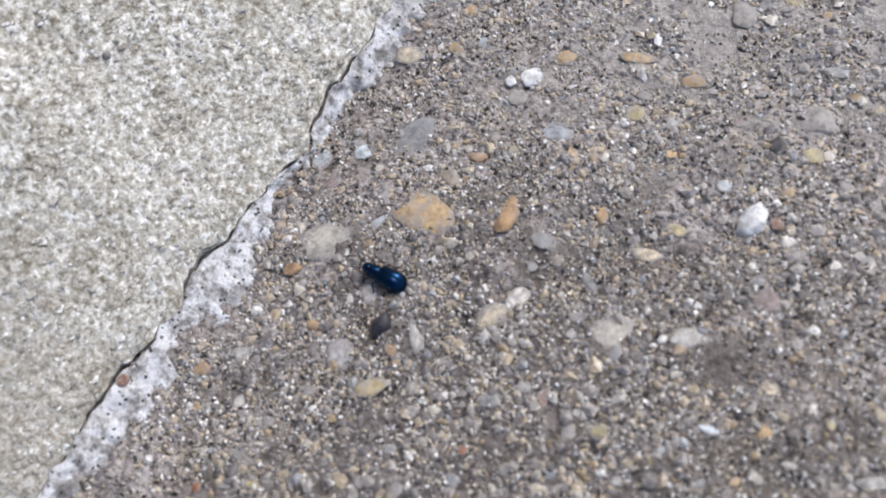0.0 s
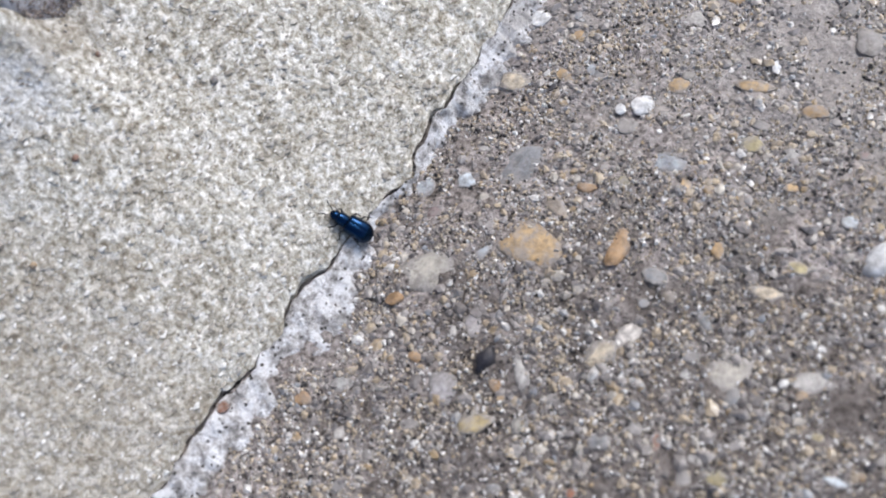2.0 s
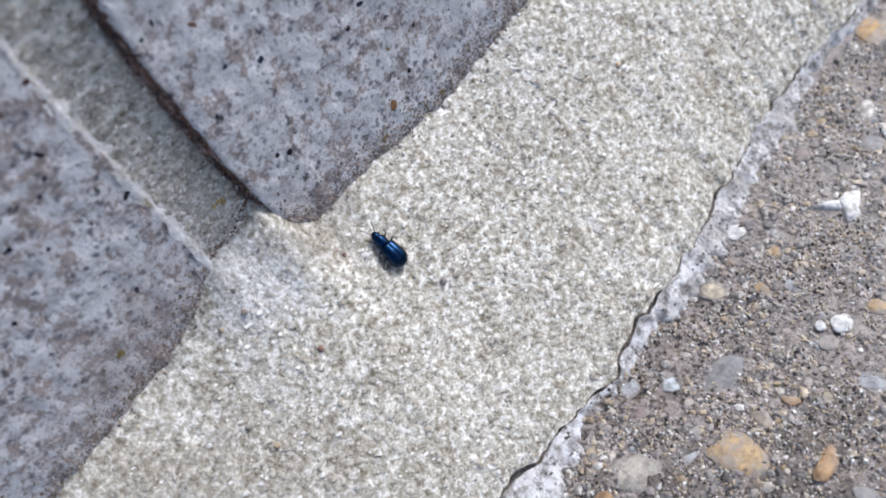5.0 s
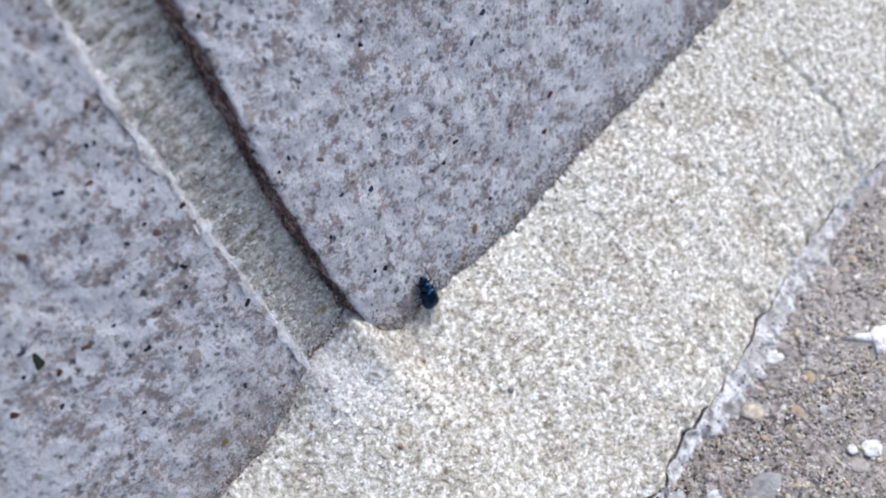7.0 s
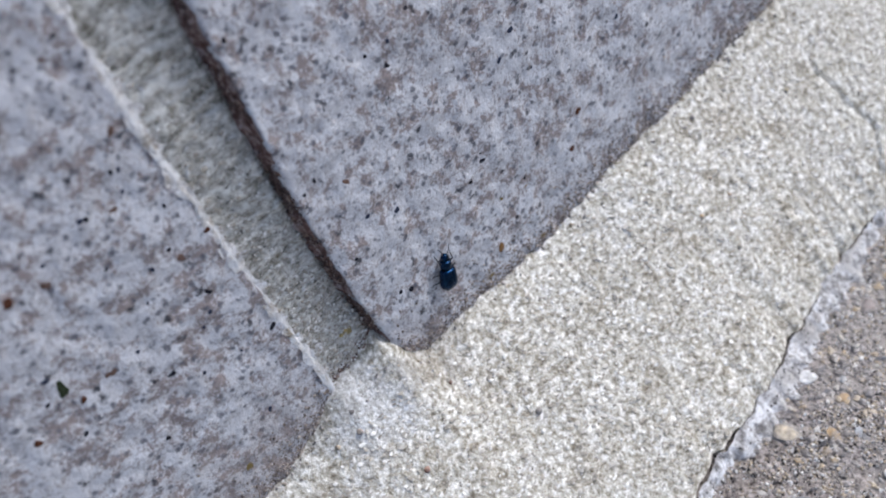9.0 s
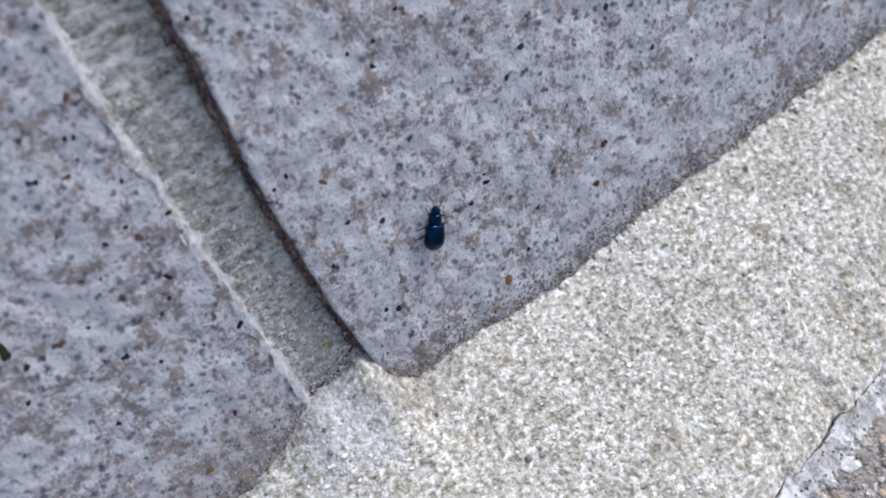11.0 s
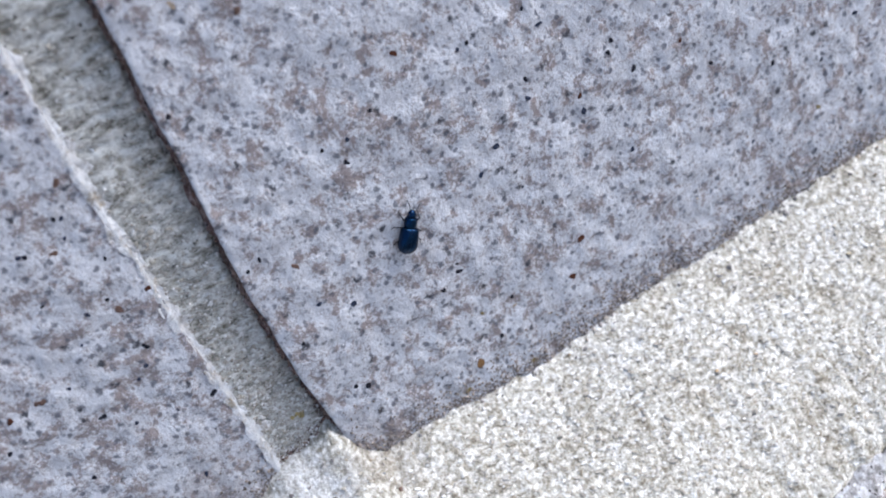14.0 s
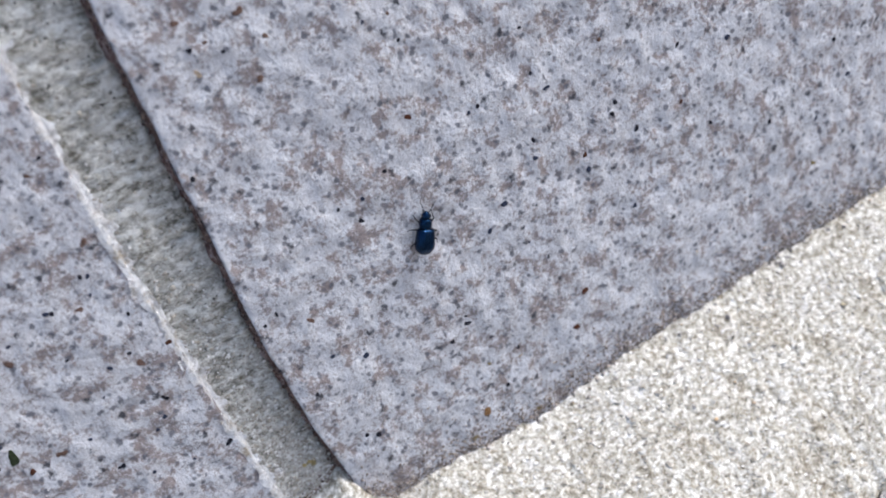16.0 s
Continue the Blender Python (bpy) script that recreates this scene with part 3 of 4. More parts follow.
def beetle_materials():
    k = Nodes("metallic_blue_shell", 0.24, 1.0, 0.5)
    pits = k.cells(0.11)
    k.bump(k.ramp(pits, [(0.1, (0, 0, 0)), (0.4, (1, 1, 1))]), 0.004, 0.2)
    tone = k.ramp(k.noise(0.5, 2), [(0.3, (0.0006, 0.0130, 0.046)), (0.7, (0.0014, 0.0230, 0.068))])
    k.bsdf.inputs["Coat Weight"].default_value = 0.2
    k.bsdf.inputs["Coat Roughness"].default_value = 0.12
    blue = k.done(tone)
    return blue, plain("beetle_leg", (0.006, 0.008, 0.014), 0.35, 0.3, 0.5, 0.1), plain("beetle_eye", (0.004, 0.004, 0.005), 0.12, 0, 0.6, 0.1)


def build_beetle():
    blue, leg_mat, eye_mat = beetle_materials()
    bug = tagged(new("beetle"), "small metallic dark blue beetle walking over mortar and wall", "beetle")
    lift = 0.66

    def place(ob, x=0.0, y=0.0, z=lift):
        ob.location = (x * MM, y * MM, z * MM)
        return ob

    def wing(u):
        back = math.sqrt(max(0.0, 1 - (1 - min(u / 0.42, 1)) ** 2.1))
        roll = max(0.0, (u - 0.93) / 0.07)
        front = (1 - 0.34 * (1 - math.sqrt(max(0.0, 1 - roll * roll)))) * (1 - 0.13 * max(0.0, (u - 0.3) / 0.7))
        return max(0.02, back * front)

    for side in (1, -1):
        bm = shell(2.95, 1.08, 1.12, -2.45, wing, (-0.25, math.pi / 2), dome=lambda u: 1 - 1.1 * (u - 0.60) ** 2, square=0.66)
        for v in bm.verts:
            groove = 0.025 * math.exp(-(v.co.x / 0.05) ** 2)
            v.co.z -= groove
            v.co.x = (v.co.x + 0.008) * side
        if side < 0:
            bmesh.ops.reverse_faces(bm, faces=bm.faces)
        place(part("elytron", bm, blue, bug))
    place(part("abdomen", shell(2.8, 0.94, 0.6, -2.35, wing, belly=0.7), leg_mat, bug))
    place(part("pronotum", shell(1.22, 0.68, 0.74, 0.36, lambda u: max(0.05, (0.90 + 0.10 * math.sin(math.pi * u)) * (1 - 0.5 * max(0.0, abs(u - 0.5) / 0.5 - 0.8) / 0.2)), belly=0.9), blue, bug))
    place(part("head", shell(0.95, 0.50, 0.46, 1.36, lambda u: max(0.04, math.sin(math.pi * (0.22 + 0.76 * u)) ** 0.55), belly=0.9), blue, bug), z=lift - 0.02)
    for side in (1, -1):
        bm = bmesh.new()
        bmesh.ops.create_icosphere(bm, subdivisions=2, radius=0.145)
        place(part("eye", bm, eye_mat, bug), 0.42 * side, 1.82, lift + 0.10)
        pts = [(0.20 * side, 2.05, 0.06), (0.34 * side, 2.35, 0.18), (0.47 * side, 2.68, 0.24), (0.62 * side, 3.02, 0.22), (0.82 * side, 3.32, 0.12)]
        place(part("antenna", tube(pts, (0.045, 0.040, 0.042, 0.048, 0.03), 7), leg_mat, bug))
    legs = []
    for n, (hip, knee, ankle, toe) in enumerate((((0.45, 1.05), (0.92, 1.45), (1.02, 1.85), (1.10, 2.10)),
                                                  ((0.60, 0.30), (1.25, 0.32), (1.50, 0.0), (1.66, -0.22)),
                                                  ((0.60, -0.45), (1.25, -0.90), (1.45, -1.45), (1.56, -1.78)))):
        for side in (1, -1):
            h = Vector((hip[0] * side, hip[1], 0.50))
            pts = [Vector((0, 0, 0)), Vector((knee[0] * side, knee[1], 0.85)) - h, Vector((ankle[0] * side, ankle[1], 0.16)) - h, Vector((toe[0] * side, toe[1], 0.04)) - h]
            mid = (pts[0] + pts[1]) / 2 + Vector((0, 0, 0.05))
            leg = part("leg", tube([pts[0], mid, pts[1], (pts[1] + pts[2]) / 2, pts[2], pts[3]], (0.08, 0.115, 0.075, 0.058, 0.045, 0.03), 8), leg_mat, bug)
            place(leg, *h)
            legs.append((leg, h, side, (n + (side > 0)) % 2))
    return bug, legs


bug, legs = build_beetle()


# ---- gravel set in the concrete ----
def stone_mesh(seed, subdivisions=2):
    bm = bmesh.new()
    bmesh.ops.create_icosphere(bm, subdivisions=subdivisions, radius=1.0)
    pick = random.Random(seed)
    shift = Vector((pick.uniform(0, 50), pick.uniform(0, 50), pick.uniform(0, 50)))
    for v in bm.verts:
        v.co *= 1 + 0.30 * noise.noise(v.co * 1.1 + shift) + 0.14 * noise.noise(v.co * 2.7 + shift)
    # broken flat sides
    for n in range(7):
        side = Vector((pick.uniform(-1, 1), pick.uniform(-1, 1), pick.uniform(-0.3, 0.5))).normalized()
        reach = pick.uniform(0.66, 0.95)
        for v in bm.verts:
            v.co -= side * max(0.0, v.co.dot(side) - reach)
    return bm


STONE_SHAPES = {}
PLACED = []


def stone_object(name, tone, shape, materials, parent, detail=2):
    key = (name, tone, shape)
    if key not in STONE_SHAPES:
        bm = stone_mesh(shape * 13 + 5, detail)
        me = bpy.data.meshes.new(name)
        for f in bm.faces:
            f.smooth = True
        bm.to_mesh(me)
        bm.free()
        me.materials.append(materials[tone])
        STONE_SHAPES[key] = me
    ob = new(name, STONE_SHAPES[key])
    ob.parent = parent
    return ob


def pebble(x, y, a, b, angle, tone):
    """A stone at x, y mm with half-axes a and b mm, the first turned by angle degrees."""
    ob = stone_object("pebble", tone, len(PLACED) % 11, STONES, ground, 3)
    high = min((0.30 if a > 1.3 else 0.26) * min(a, b), 0.45)
    ob.location = (x * MM, y * MM, (float(max(ground_height(np.float64(x), np.float64(y)) * 0.8, smear_height(np.float64(x), np.float64(y)))) + (0.14 if tone in ("black", "orange", "white", "honey", "rust") else -0.24 * high if a > 1.2 else -0.12 * high)) * MM)
    ob.rotation_euler = (0, 0, radians(angle))
    ob.scale = (a * 1.2 * MM, b * 1.2 * MM, high * MM)
    PLACED.append((x, y, a, b, radians(angle)))


def splinter(corners, tone, high):
    """An angular broken stone with a given outline in mm, its top worn and tilted."""
    mid = Vector((sum(c[0] for c in corners) / len(corners), sum(c[1] for c in corners) / len(corners), 0))
    pick = random.Random(len(PLACED))
    base = float(ground_height(np.float64(mid.x), np.float64(mid.y)))
    ring = []
    for n, (x, y) in enumerate(corners):
        px, py = corners[(n + 1) % len(corners)]
        ring += [Vector((x, y, 0)) - mid, (Vector((x, y, 0)) + Vector((px, py, 0))) / 2 - mid]
    bm = bmesh.new()
    rows = []
    for size, z in ((1.08, -0.6), (1.0, 0.12), (0.88, 0.75), (0.55, 1.0)):
        rows.append([bm.verts.new((p.x * size * pick.uniform(0.95, 1.05), p.y * size * pick.uniform(0.95, 1.05), base + high * (z + 0.12 * p.x + pick.uniform(-0.08, 0.08)))) for p in ring])
    for low, up in zip(rows, rows[1:]):
        for n in range(len(ring)):
            bm.faces.new((low[n], low[(n + 1) % len(ring)], up[(n + 1) % len(ring)], up[n]))
    bm.faces.new(rows[-1])
    bmesh.ops.recalc_face_normals(bm, faces=bm.faces)
    ob = part("stone_splinter", bm, STONES[tone], ground)
    ob.location = mid * MM
    PLACED.append((mid.x, mid.y, 1.9, 1.4, 0.0))


def speck(block, x, z, a, b, tone):
    """A mineral inclusion in a block's face, half-axes in mm."""
    back = BACK if block is block_l else 0.0
    ob = stone_object("inclusion", tone, (len(block.children)) % 5, SPECKS, block)
    ob.location = (x * MM, (float(block_face(np.float64(x), np.float64(z), back)) + 0.02) * MM, z * MM)
    ob.rotation_euler = (radians(-3.5), radians((x * 37 + z * 17) % 180), 0)
    size = 0.78 if tone in ("black", "blue") else 0.9
    ob.scale = (a * size * MM, 0.07 * MM, b * size * MM)


splinter([(48.2, -33.5), (49.1, -34.8), (46.0, -36.5), (44.7, -35.8), (46.2, -34.3), (46.6, -33.5)], "white", 0.6)
splinter([(44.6, -31.6), (46.3, -32.7), (46.9, -33.7), (46.0, -34.4)], "white", 0.45)
splinter([(1.0, -44.1), (2.4, -43.1), (4.1, -43.8), (3.6, -44.4), (2.9, -44.8)], "black", 0.7)
pebble(49.4, -32.8, 0.5, 0.4, 10, "chalk")
pebble(21.6, -35.0, 2.8, 2.1, -3, "slate")
pebble(14.2, -40.9, 3.3, 2.3, -87, "tan")
pebble(7.0, -34.0, 3.1, 2.3, -44, "buff")
pebble(17.9, -48.1, 1.9, 0.9, 12, "orange")
splinter([(28.9, -66.6), (30.5, -67.5), (29.6, -68.8), (28.0, -69.1), (26.7, -68.1), (26.6, -67.0), (27.7, -66.6)], "white", 0.5)
pebble(33.9, -52.8, 1.0, 1.0, -62, "olive")
pebble(28.2, -47.3, 1.9, 1.1, -74, "bluegrey")
pebble(17.2, -31.3, 1.0, 0.9, -62, "paleblue")
pebble(-2.7, -46.5, 1.5, 0.8, -54, "honey")
pebble(-1.5, -42.0, 1.4, 1.8, -49, "lilac")
pebble(8.5, -52.2, 1.6, 1.0, -16, "cream")
pebble(11.5, -53.3, 1.3, 0.9, -16, "chalk")
pebble(16.0, -57.9, 1.5, 0.5, -122, "slate")
pebble(20.9, -61.4, 1.6, 0.8, -72, "cream")
pebble(22.4, -55.6, 0.6, 1.0, -61, "amber")
pebble(28.0, -71.3, 0.7, 0.7, -61, "chalk")
pebble(29.0, -69.8, 0.5, 0.7, -61, "rust")
pebble(14.7, -75.9, 0.8, 0.7, -92, "cream")
pebble(15.3, -68.0, 2.0, 1.0, -48, "palegrey")
pebble(12.5, -62.2, 2.1, 1.6, -38, "buff")
pebble(29.4, -28.5, 1.7, 1.3, -63, "cream")
pebble(32.8, -41.5, 1.1, 1.0, -96, "white")
pebble(31.4, -40.0, 0.5, 0.6, -63, "white")
pebble(30.2, -41.8, 1.0, 0.9, -85, "grey")
pebble(22.1, -42.0, 0.9, 0.5, -73, "orange")
pebble(18.9, -40.7, 0.7, 1.7, -21, "taupe")
pebble(-6.3, -33.7, 1.1, 0.8, -49, "palegrey")
pebble(-9.4, -31.5, 0.7, 0.7, -59, "orange")
pebble(-14.3, -26.0, 0.6, 0.6, -59, "rust")
pebble(3.5, -47.2, 0.6, 1.7, -43, "palegrey")
pebble(-0.6, -49.9, 0.8, 0.7, -59, "buff")
pebble(14.3, -27.9, 1.0, 1.2, -62, "bluegrey")
pebble(23.2, -70.9, 0.6, 0.5, -60, "slate")
pebble(22.0, -72.3, 1.1, 1.5, -60, "mauve")
pebble(11.2, -77.2, 0.7, 0.6, -91, "amber")
pebble(16.9, -84.3, 0.6, 0.6, -58, "honey")
pebble(17.4, -83.2, 0.3, 0.3, -59, "honey")
pebble(34.4, -56.5, 0.8, 0.8, -62, "palegrey")
pebble(30.4, -64.1, 0.7, 0.7, -61, "paleblue")
pebble(31.1, -66.4, 0.3, 0.4, -61, "honey")
pebble(52.5, -60.8, 0.9, 0.8, -90, "olive")
pebble(37.0, -69.5, 1.1, 0.8, -92, "olive")
pebble(49.2, -56.8, 1.4, 1.9, -64, "grey")
pebble(36.3, -66.3, 0.9, 0.7, -80, "black")
pebble(40.7, -68.4, 1.8, 1.5, -75, "grey")
pebble(4.3, -65.8, 1.2, 0.8, -79, "olive")
pebble(4.8, -63.5, 0.8, 0.6, -59, "palegrey")
pebble(9.1, -73.3, 1.0, 0.4, -74, "paleblue")
pebble(9.9, -80.3, 0.9, 0.3, -69, "palegrey")
pebble(11.9, -86.1, 1.2, 0.6, -58, "palegrey")
pebble(4.3, -60.3, 0.4, 0.8, -59, "rust")
pebble(1.9, -56.5, 1.1, 0.7, -69, "slate")
pebble(-3.1, -56.8, 0.4, 0.4, -58, "rust")
pebble(-18.1, -38.3, 0.4, 0.5, -58, "rust")
pebble(10.9, -63.6, 0.7, 0.8, -59, "slate")
pebble(3.1, -33.0, 0.8, 0.6, -38, "orange")
pebble(-0.5, -38.2, 0.7, 0.5, -79, "orange")
pebble(-12.4, -33.5, 0.6, 0.5, -77, "tan")
pebble(1.2, -45.9, 0.5, 0.6, -59, "orange")
pebble(36.8, -43.4, 1.3, 0.9, -51, "tan")
pebble(32.2, -33.6, 0.7, 0.7, -63, "tan")
pebble(39.7, -50.0, 1.6, 0.7, -75, "tan")
pebble(39.6, -56.2, 1.3, 0.8, -63, "amber")
pebble(4.8, -41.0, 0.8, 1.1, -38, "lilac")
pebble(3.4, -39.7, 0.4, 0.7, -60, "palegrey")
pebble(50.9, -58.1, 0.7, 0.7, -64, "slate")
pebble(10.6, -74.8, 0.4, 0.4, -58, "amber")
pebble(14.8, -79.7, 0.5, 0.6, -59, "chalk")
pebble(52.3, -64.0, 0.5, 0.6, -64, "tan")
pebble(5.5, -70.9, 0.7, 0.5, -58, "bluegrey")
pebble(-5.6, -57.3, 0.6, 0.6, -58, "slate")
pebble(-16.5, -40.2, 0.6, 0.5, -58, "slate")
pebble(-10.1, -40.0, 0.7, 0.5, -58, "grey")
pebble(-2.5, -63.8, 0.8, 0.5, -58, "cream")
pebble(14.0, -67.9, 0.7, 0.4, -48, "amber")
pebble(0.6, -47.0, 0.4, 0.4, -59, "tan")
pebble(19.4, -76.1, 0.5, 0.6, -59, "palegrey")
pebble(27.7, -75.8, 0.5, 0.5, -60, "chalk")
pebble(42.6, -50.6, 0.4, 1.0, -63, "white")
pebble(34.1, -35.8, 0.6, 0.7, -63, "slate")
pebble(12.3, -58.6, 0.9, 0.6, -60, "grey")
pebble(-6.2, -51.2, 0.7, 0.5, -48, "slate")
pebble(-6.9, -46.7, 0.6, 0.5, -58, "taupe")
pebble(-5.8, -41.6, 0.8, 0.5, -59, "grey")
pebble(-15.3, -42.5, 0.7, 0.5, -58, "olive")
pebble(6.4, -76.9, 0.5, 0.4, -58, "tan")
pebble(1.5, -68.9, 0.6, 0.5, -58, "palegrey")
pebble(11.5, -70.5, 0.6, 0.4, -59, "olive")
pebble(2.9, -51.0, 0.7, 0.5, -59, "grey")
pebble(12.7, -47.3, 0.6, 0.6, -60, "buff")
pebble(16.3, -54.4, 0.6, 0.6, -60, "taupe")
pebble(27.4, -51.9, 0.6, 0.6, -62, "tan")
pebble(32.6, -69.4, 0.7, 0.6, -61, "tan")
pebble(31.4, -58.1, 0.7, 0.6, -62, "tan")
pebble(44.9, -70.3, 0.6, 0.6, -62, "amber")
pebble(35.4, -73.4, 0.7, 0.7, -61, "grey")
pebble(23.5, -76.4, 0.5, 0.5, -60, "grey")
pebble(14.7, -52.7, 0.5, 0.5, -60, "slate")
pebble(59.0, -34.8, 2.2, 1.8, -93, "white")
pebble(56.6, -36.8, 0.8, 0.9, -65, "orange")
pebble(48.7, -42.9, 1.3, 0.9, -83, "amber")
pebble(61.5, -39.9, 0.7, 1.4, -65, "white")
pebble(56.3, -32.5, 1.4, 1.7, -65, "slate")
pebble(48.0, -39.4, 0.8, 0.5, -89, "chalk")
pebble(44.6, -40.7, 0.9, 1.2, -62, "palegrey")
pebble(37.4, -26.3, 1.0, 1.0, -62, "white")
pebble(51.3, -26.5, 0.9, 1.2, -65, "mauve")
pebble(50.3, -33.7, 1.1, 0.5, -101, "cream")
pebble(30.0, -41.4, 1.0, 0.9, -84, "grey")
pebble(37.4, -31.0, 0.8, 0.6, -36, "amber")
pebble(32.3, -32.5, 0.7, 0.7, -61, "tan")
pebble(34.0, -34.8, 0.6, 1.0, -61, "bluegrey")
pebble(38.0, -43.7, 0.7, 0.6, -61, "buff")
pebble(73.4, -23.3, 2.0, 2.7, -65, "amber")
pebble(60.9, -29.5, 0.9, 1.9, -62, "chalk")
pebble(51.6, -32.0, 0.8, 1.0, -61, "grey")
speck(block_r, 21.3, 62.2, 0.55, 0.40, "rust")
speck(block_r, -0.1, 65.7, 0.36, 0.38, "black")
speck(block_r, 13.1, 54.2, 0.36, 0.54, "black")
speck(block_r, 11.4, 56.5, 0.36, 0.29, "black")
speck(block_r, 14.0, 56.5, 0.36, 0.35, "blue")
speck(block_r, 17.1, 58.0, 0.36, 0.35, "black")
speck(block_r, 23.0, 69.6, 0.29, 0.32, "black")
speck(block_r, 20.1, 72.6, 0.39, 0.31, "blue")
speck(block_r, 22.8, 72.3, 0.29, 0.26, "brown")
speck(block_r, 4.5, 76.4, 0.44, 0.29, "black")
speck(block_r, 7.2, 75.2, 0.25, 0.30, "black")
speck(block_r, 4.9, 41.7, 0.44, 0.33, "blue")
speck(block_r, 1.5, 49.2, 0.23, 0.50, "black")
speck(block_r, 0.0, 48.7, 0.35, 0.31, "black")
speck(block_r, 4.3, 46.8, 0.61, 0.32, "brown")
speck(block_r, 8.1, 39.9, 0.52, 0.47, "blue")
speck(block_r, 6.0, 30.0, 0.62, 0.44, "black")
speck(block_r, 4.7, 30.6, 0.41, 0.36, "black")
speck(block_r, 1.7, 38.7, 0.32, 0.27, "black")
speck(block_r, 35.4, 60.5, 0.34, 0.35, "black")
speck(block_r, 36.5, 58.4, 0.83, 0.30, "blue")
speck(block_r, 33.6, 53.5, 0.35, 0.50, "black")
speck(block_r, 33.2, 51.6, 0.42, 0.44, "blue")
speck(block_r, 39.2, 49.1, 0.52, 0.45, "rust")
speck(block_r, 39.0, 47.4, 0.60, 0.40, "blue")
speck(block_r, 44.2, 53.2, 0.52, 0.38, "black")
speck(block_r, 43.4, 52.1, 0.45, 0.45, "black")
speck(block_r, 46.1, 49.1, 0.46, 0.52, "black")
speck(block_r, 35.5, 65.5, 0.26, 0.39, "black")
speck(block_r, 27.6, 59.6, 0.39, 0.35, "blue")
speck(block_r, 28.7, 59.9, 0.39, 0.29, "black")
speck(block_r, 25.8, 46.3, 0.49, 0.39, "blue")
speck(block_r, 28.3, 48.4, 0.49, 0.52, "blue")
speck(block_r, 29.8, 42.6, 0.44, 0.34, "blue")
speck(block_r, 34.5, 33.3, 0.56, 0.59, "rust")
speck(block_r, 18.5, 25.1, 0.61, 0.69, "orange")
speck(block_r, 16.2, 22.4, 0.46, 0.62, "olive")
speck(block_r, 20.0, 37.0, 0.50, 0.63, "black")
speck(block_r, 20.0, 38.1, 0.35, 0.42, "black")
speck(block_r, 17.5, 36.1, 0.42, 0.42, "black")
speck(block_r, 24.6, 30.9, 0.38, 0.44, "black")
speck(block_r, 22.0, 27.0, 0.39, 0.38, "black")
speck(block_r, 43.6, 40.2, 0.64, 0.49, "blue")
speck(block_r, 59.7, 54.3, 0.49, 0.58, "blue")
speck(block_r, 53.3, 56.0, 0.31, 0.50, "black")
speck(block_r, 63.6, 41.8, 0.36, 0.57, "black")
speck(block_r, 55.8, 45.2, 0.33, 0.55, "black")
speck(block_r, 70.7, 39.0, 0.38, 0.52, "blue")
speck(block_r, 69.4, 33.1, 0.68, 0.38, "olive")
speck(block_r, 52.3, 49.6, 0.40, 0.40, "rust")
speck(block_r, 74.6, 47.6, 0.37, 0.48, "black")
speck(block_r, 76.2, 42.4, 0.47, 0.58, "blue")
speck(block_r, 59.4, 33.2, 0.37, 0.53, "blue")
speck(block_r, 20.9, 30.7, 0.75, 0.29, "olive")
speck(block_r, 24.7, 29.4, 0.77, 0.30, "tan")
speck(block_r, 9.3, 71.6, 0.47, 0.36, "brown")
speck(block_r, 4.3, 74.1, 0.45, 0.55, "tan")
speck(block_r, 9.8, 77.9, 0.45, 0.58, "brown")
speck(block_r, 6.2, 76.5, 0.44, 0.59, "brown")
speck(block_r, 4.3, 78.9, 0.48, 0.43, "brown")
speck(block_r, 11.2, 74.9, 0.47, 0.30, "brown")
speck(block_r, 44.0, 60.6, 0.35, 0.30, "brown")
speck(block_l, -8.9, 50.9, 0.44, 0.43, "rust")
speck(block_l, -22.8, 45.3, 0.42, 0.50, "brown")
speck(block_l, -25.8, 45.0, 0.41, 0.50, "rust")
speck(block_l, -26.6, 47.6, 0.60, 1.11, "green")
speck(block_l, -16.8, 59.1, 0.39, 0.34, "black")
speck(block_l, -14.6, 58.1, 0.35, 0.51, "brown")
speck(block_l, -10.9, 55.6, 0.26, 0.29, "black")
speck(block_l, -12.4, 60.8, 0.30, 0.34, "blue")
speck(block_l, -12.6, 51.8, 0.32, 0.30, "black")
speck(block_l, -14.8, 51.4, 0.31, 0.42, "blue")
speck(block_l, -11.7, 45.5, 0.33, 0.38, "black")
speck(block_l, -16.7, 48.7, 0.26, 0.31, "blue")
speck(block_l, -13.9, 42.7, 0.34, 0.32, "blue")
speck(block_l, -19.9, 45.2, 0.42, 0.32, "blue")
speck(block_l, -18.9, 40.7, 0.44, 0.33, "black")
speck(block_l, -8.6, 37.1, 0.36, 0.48, "black")
speck(block_l, -12.3, 37.5, 0.24, 0.27, "blue")
speck(block_l, -17.8, 54.0, 0.25, 0.29, "black")
speck(block_l, -13.1, 58.9, 0.40, 0.28, "blue")
speck(block_l, -22.1, 56.3, 0.48, 0.69, "brown")
speck(block_l, -12.1, 50.4, 0.54, 0.49, "brown")
speck(block_l, -10.9, 72.6, 0.36, 0.25, "black")
speck(block_l, -11.4, 75.6, 0.31, 0.30, "blue")
speck(block_l, -25.3, 57.3, 0.56, 0.63, "rust")
speck(block_l, -13.0, 61.1, 0.28, 0.38, "black")
speck(block_l, -17.2, 59.3, 0.46, 0.29, "blue")
speck(block_l, -11.3, 63.8, 0.84, 0.28, "brown")
speck(block_l, -30.8, 44.4, 0.50, 0.62, "rust")
speck(block_l, -27.6, 42.0, 0.48, 0.52, "black")
speck(block_l, -22.4, 45.2, 0.43, 0.57, "brown")
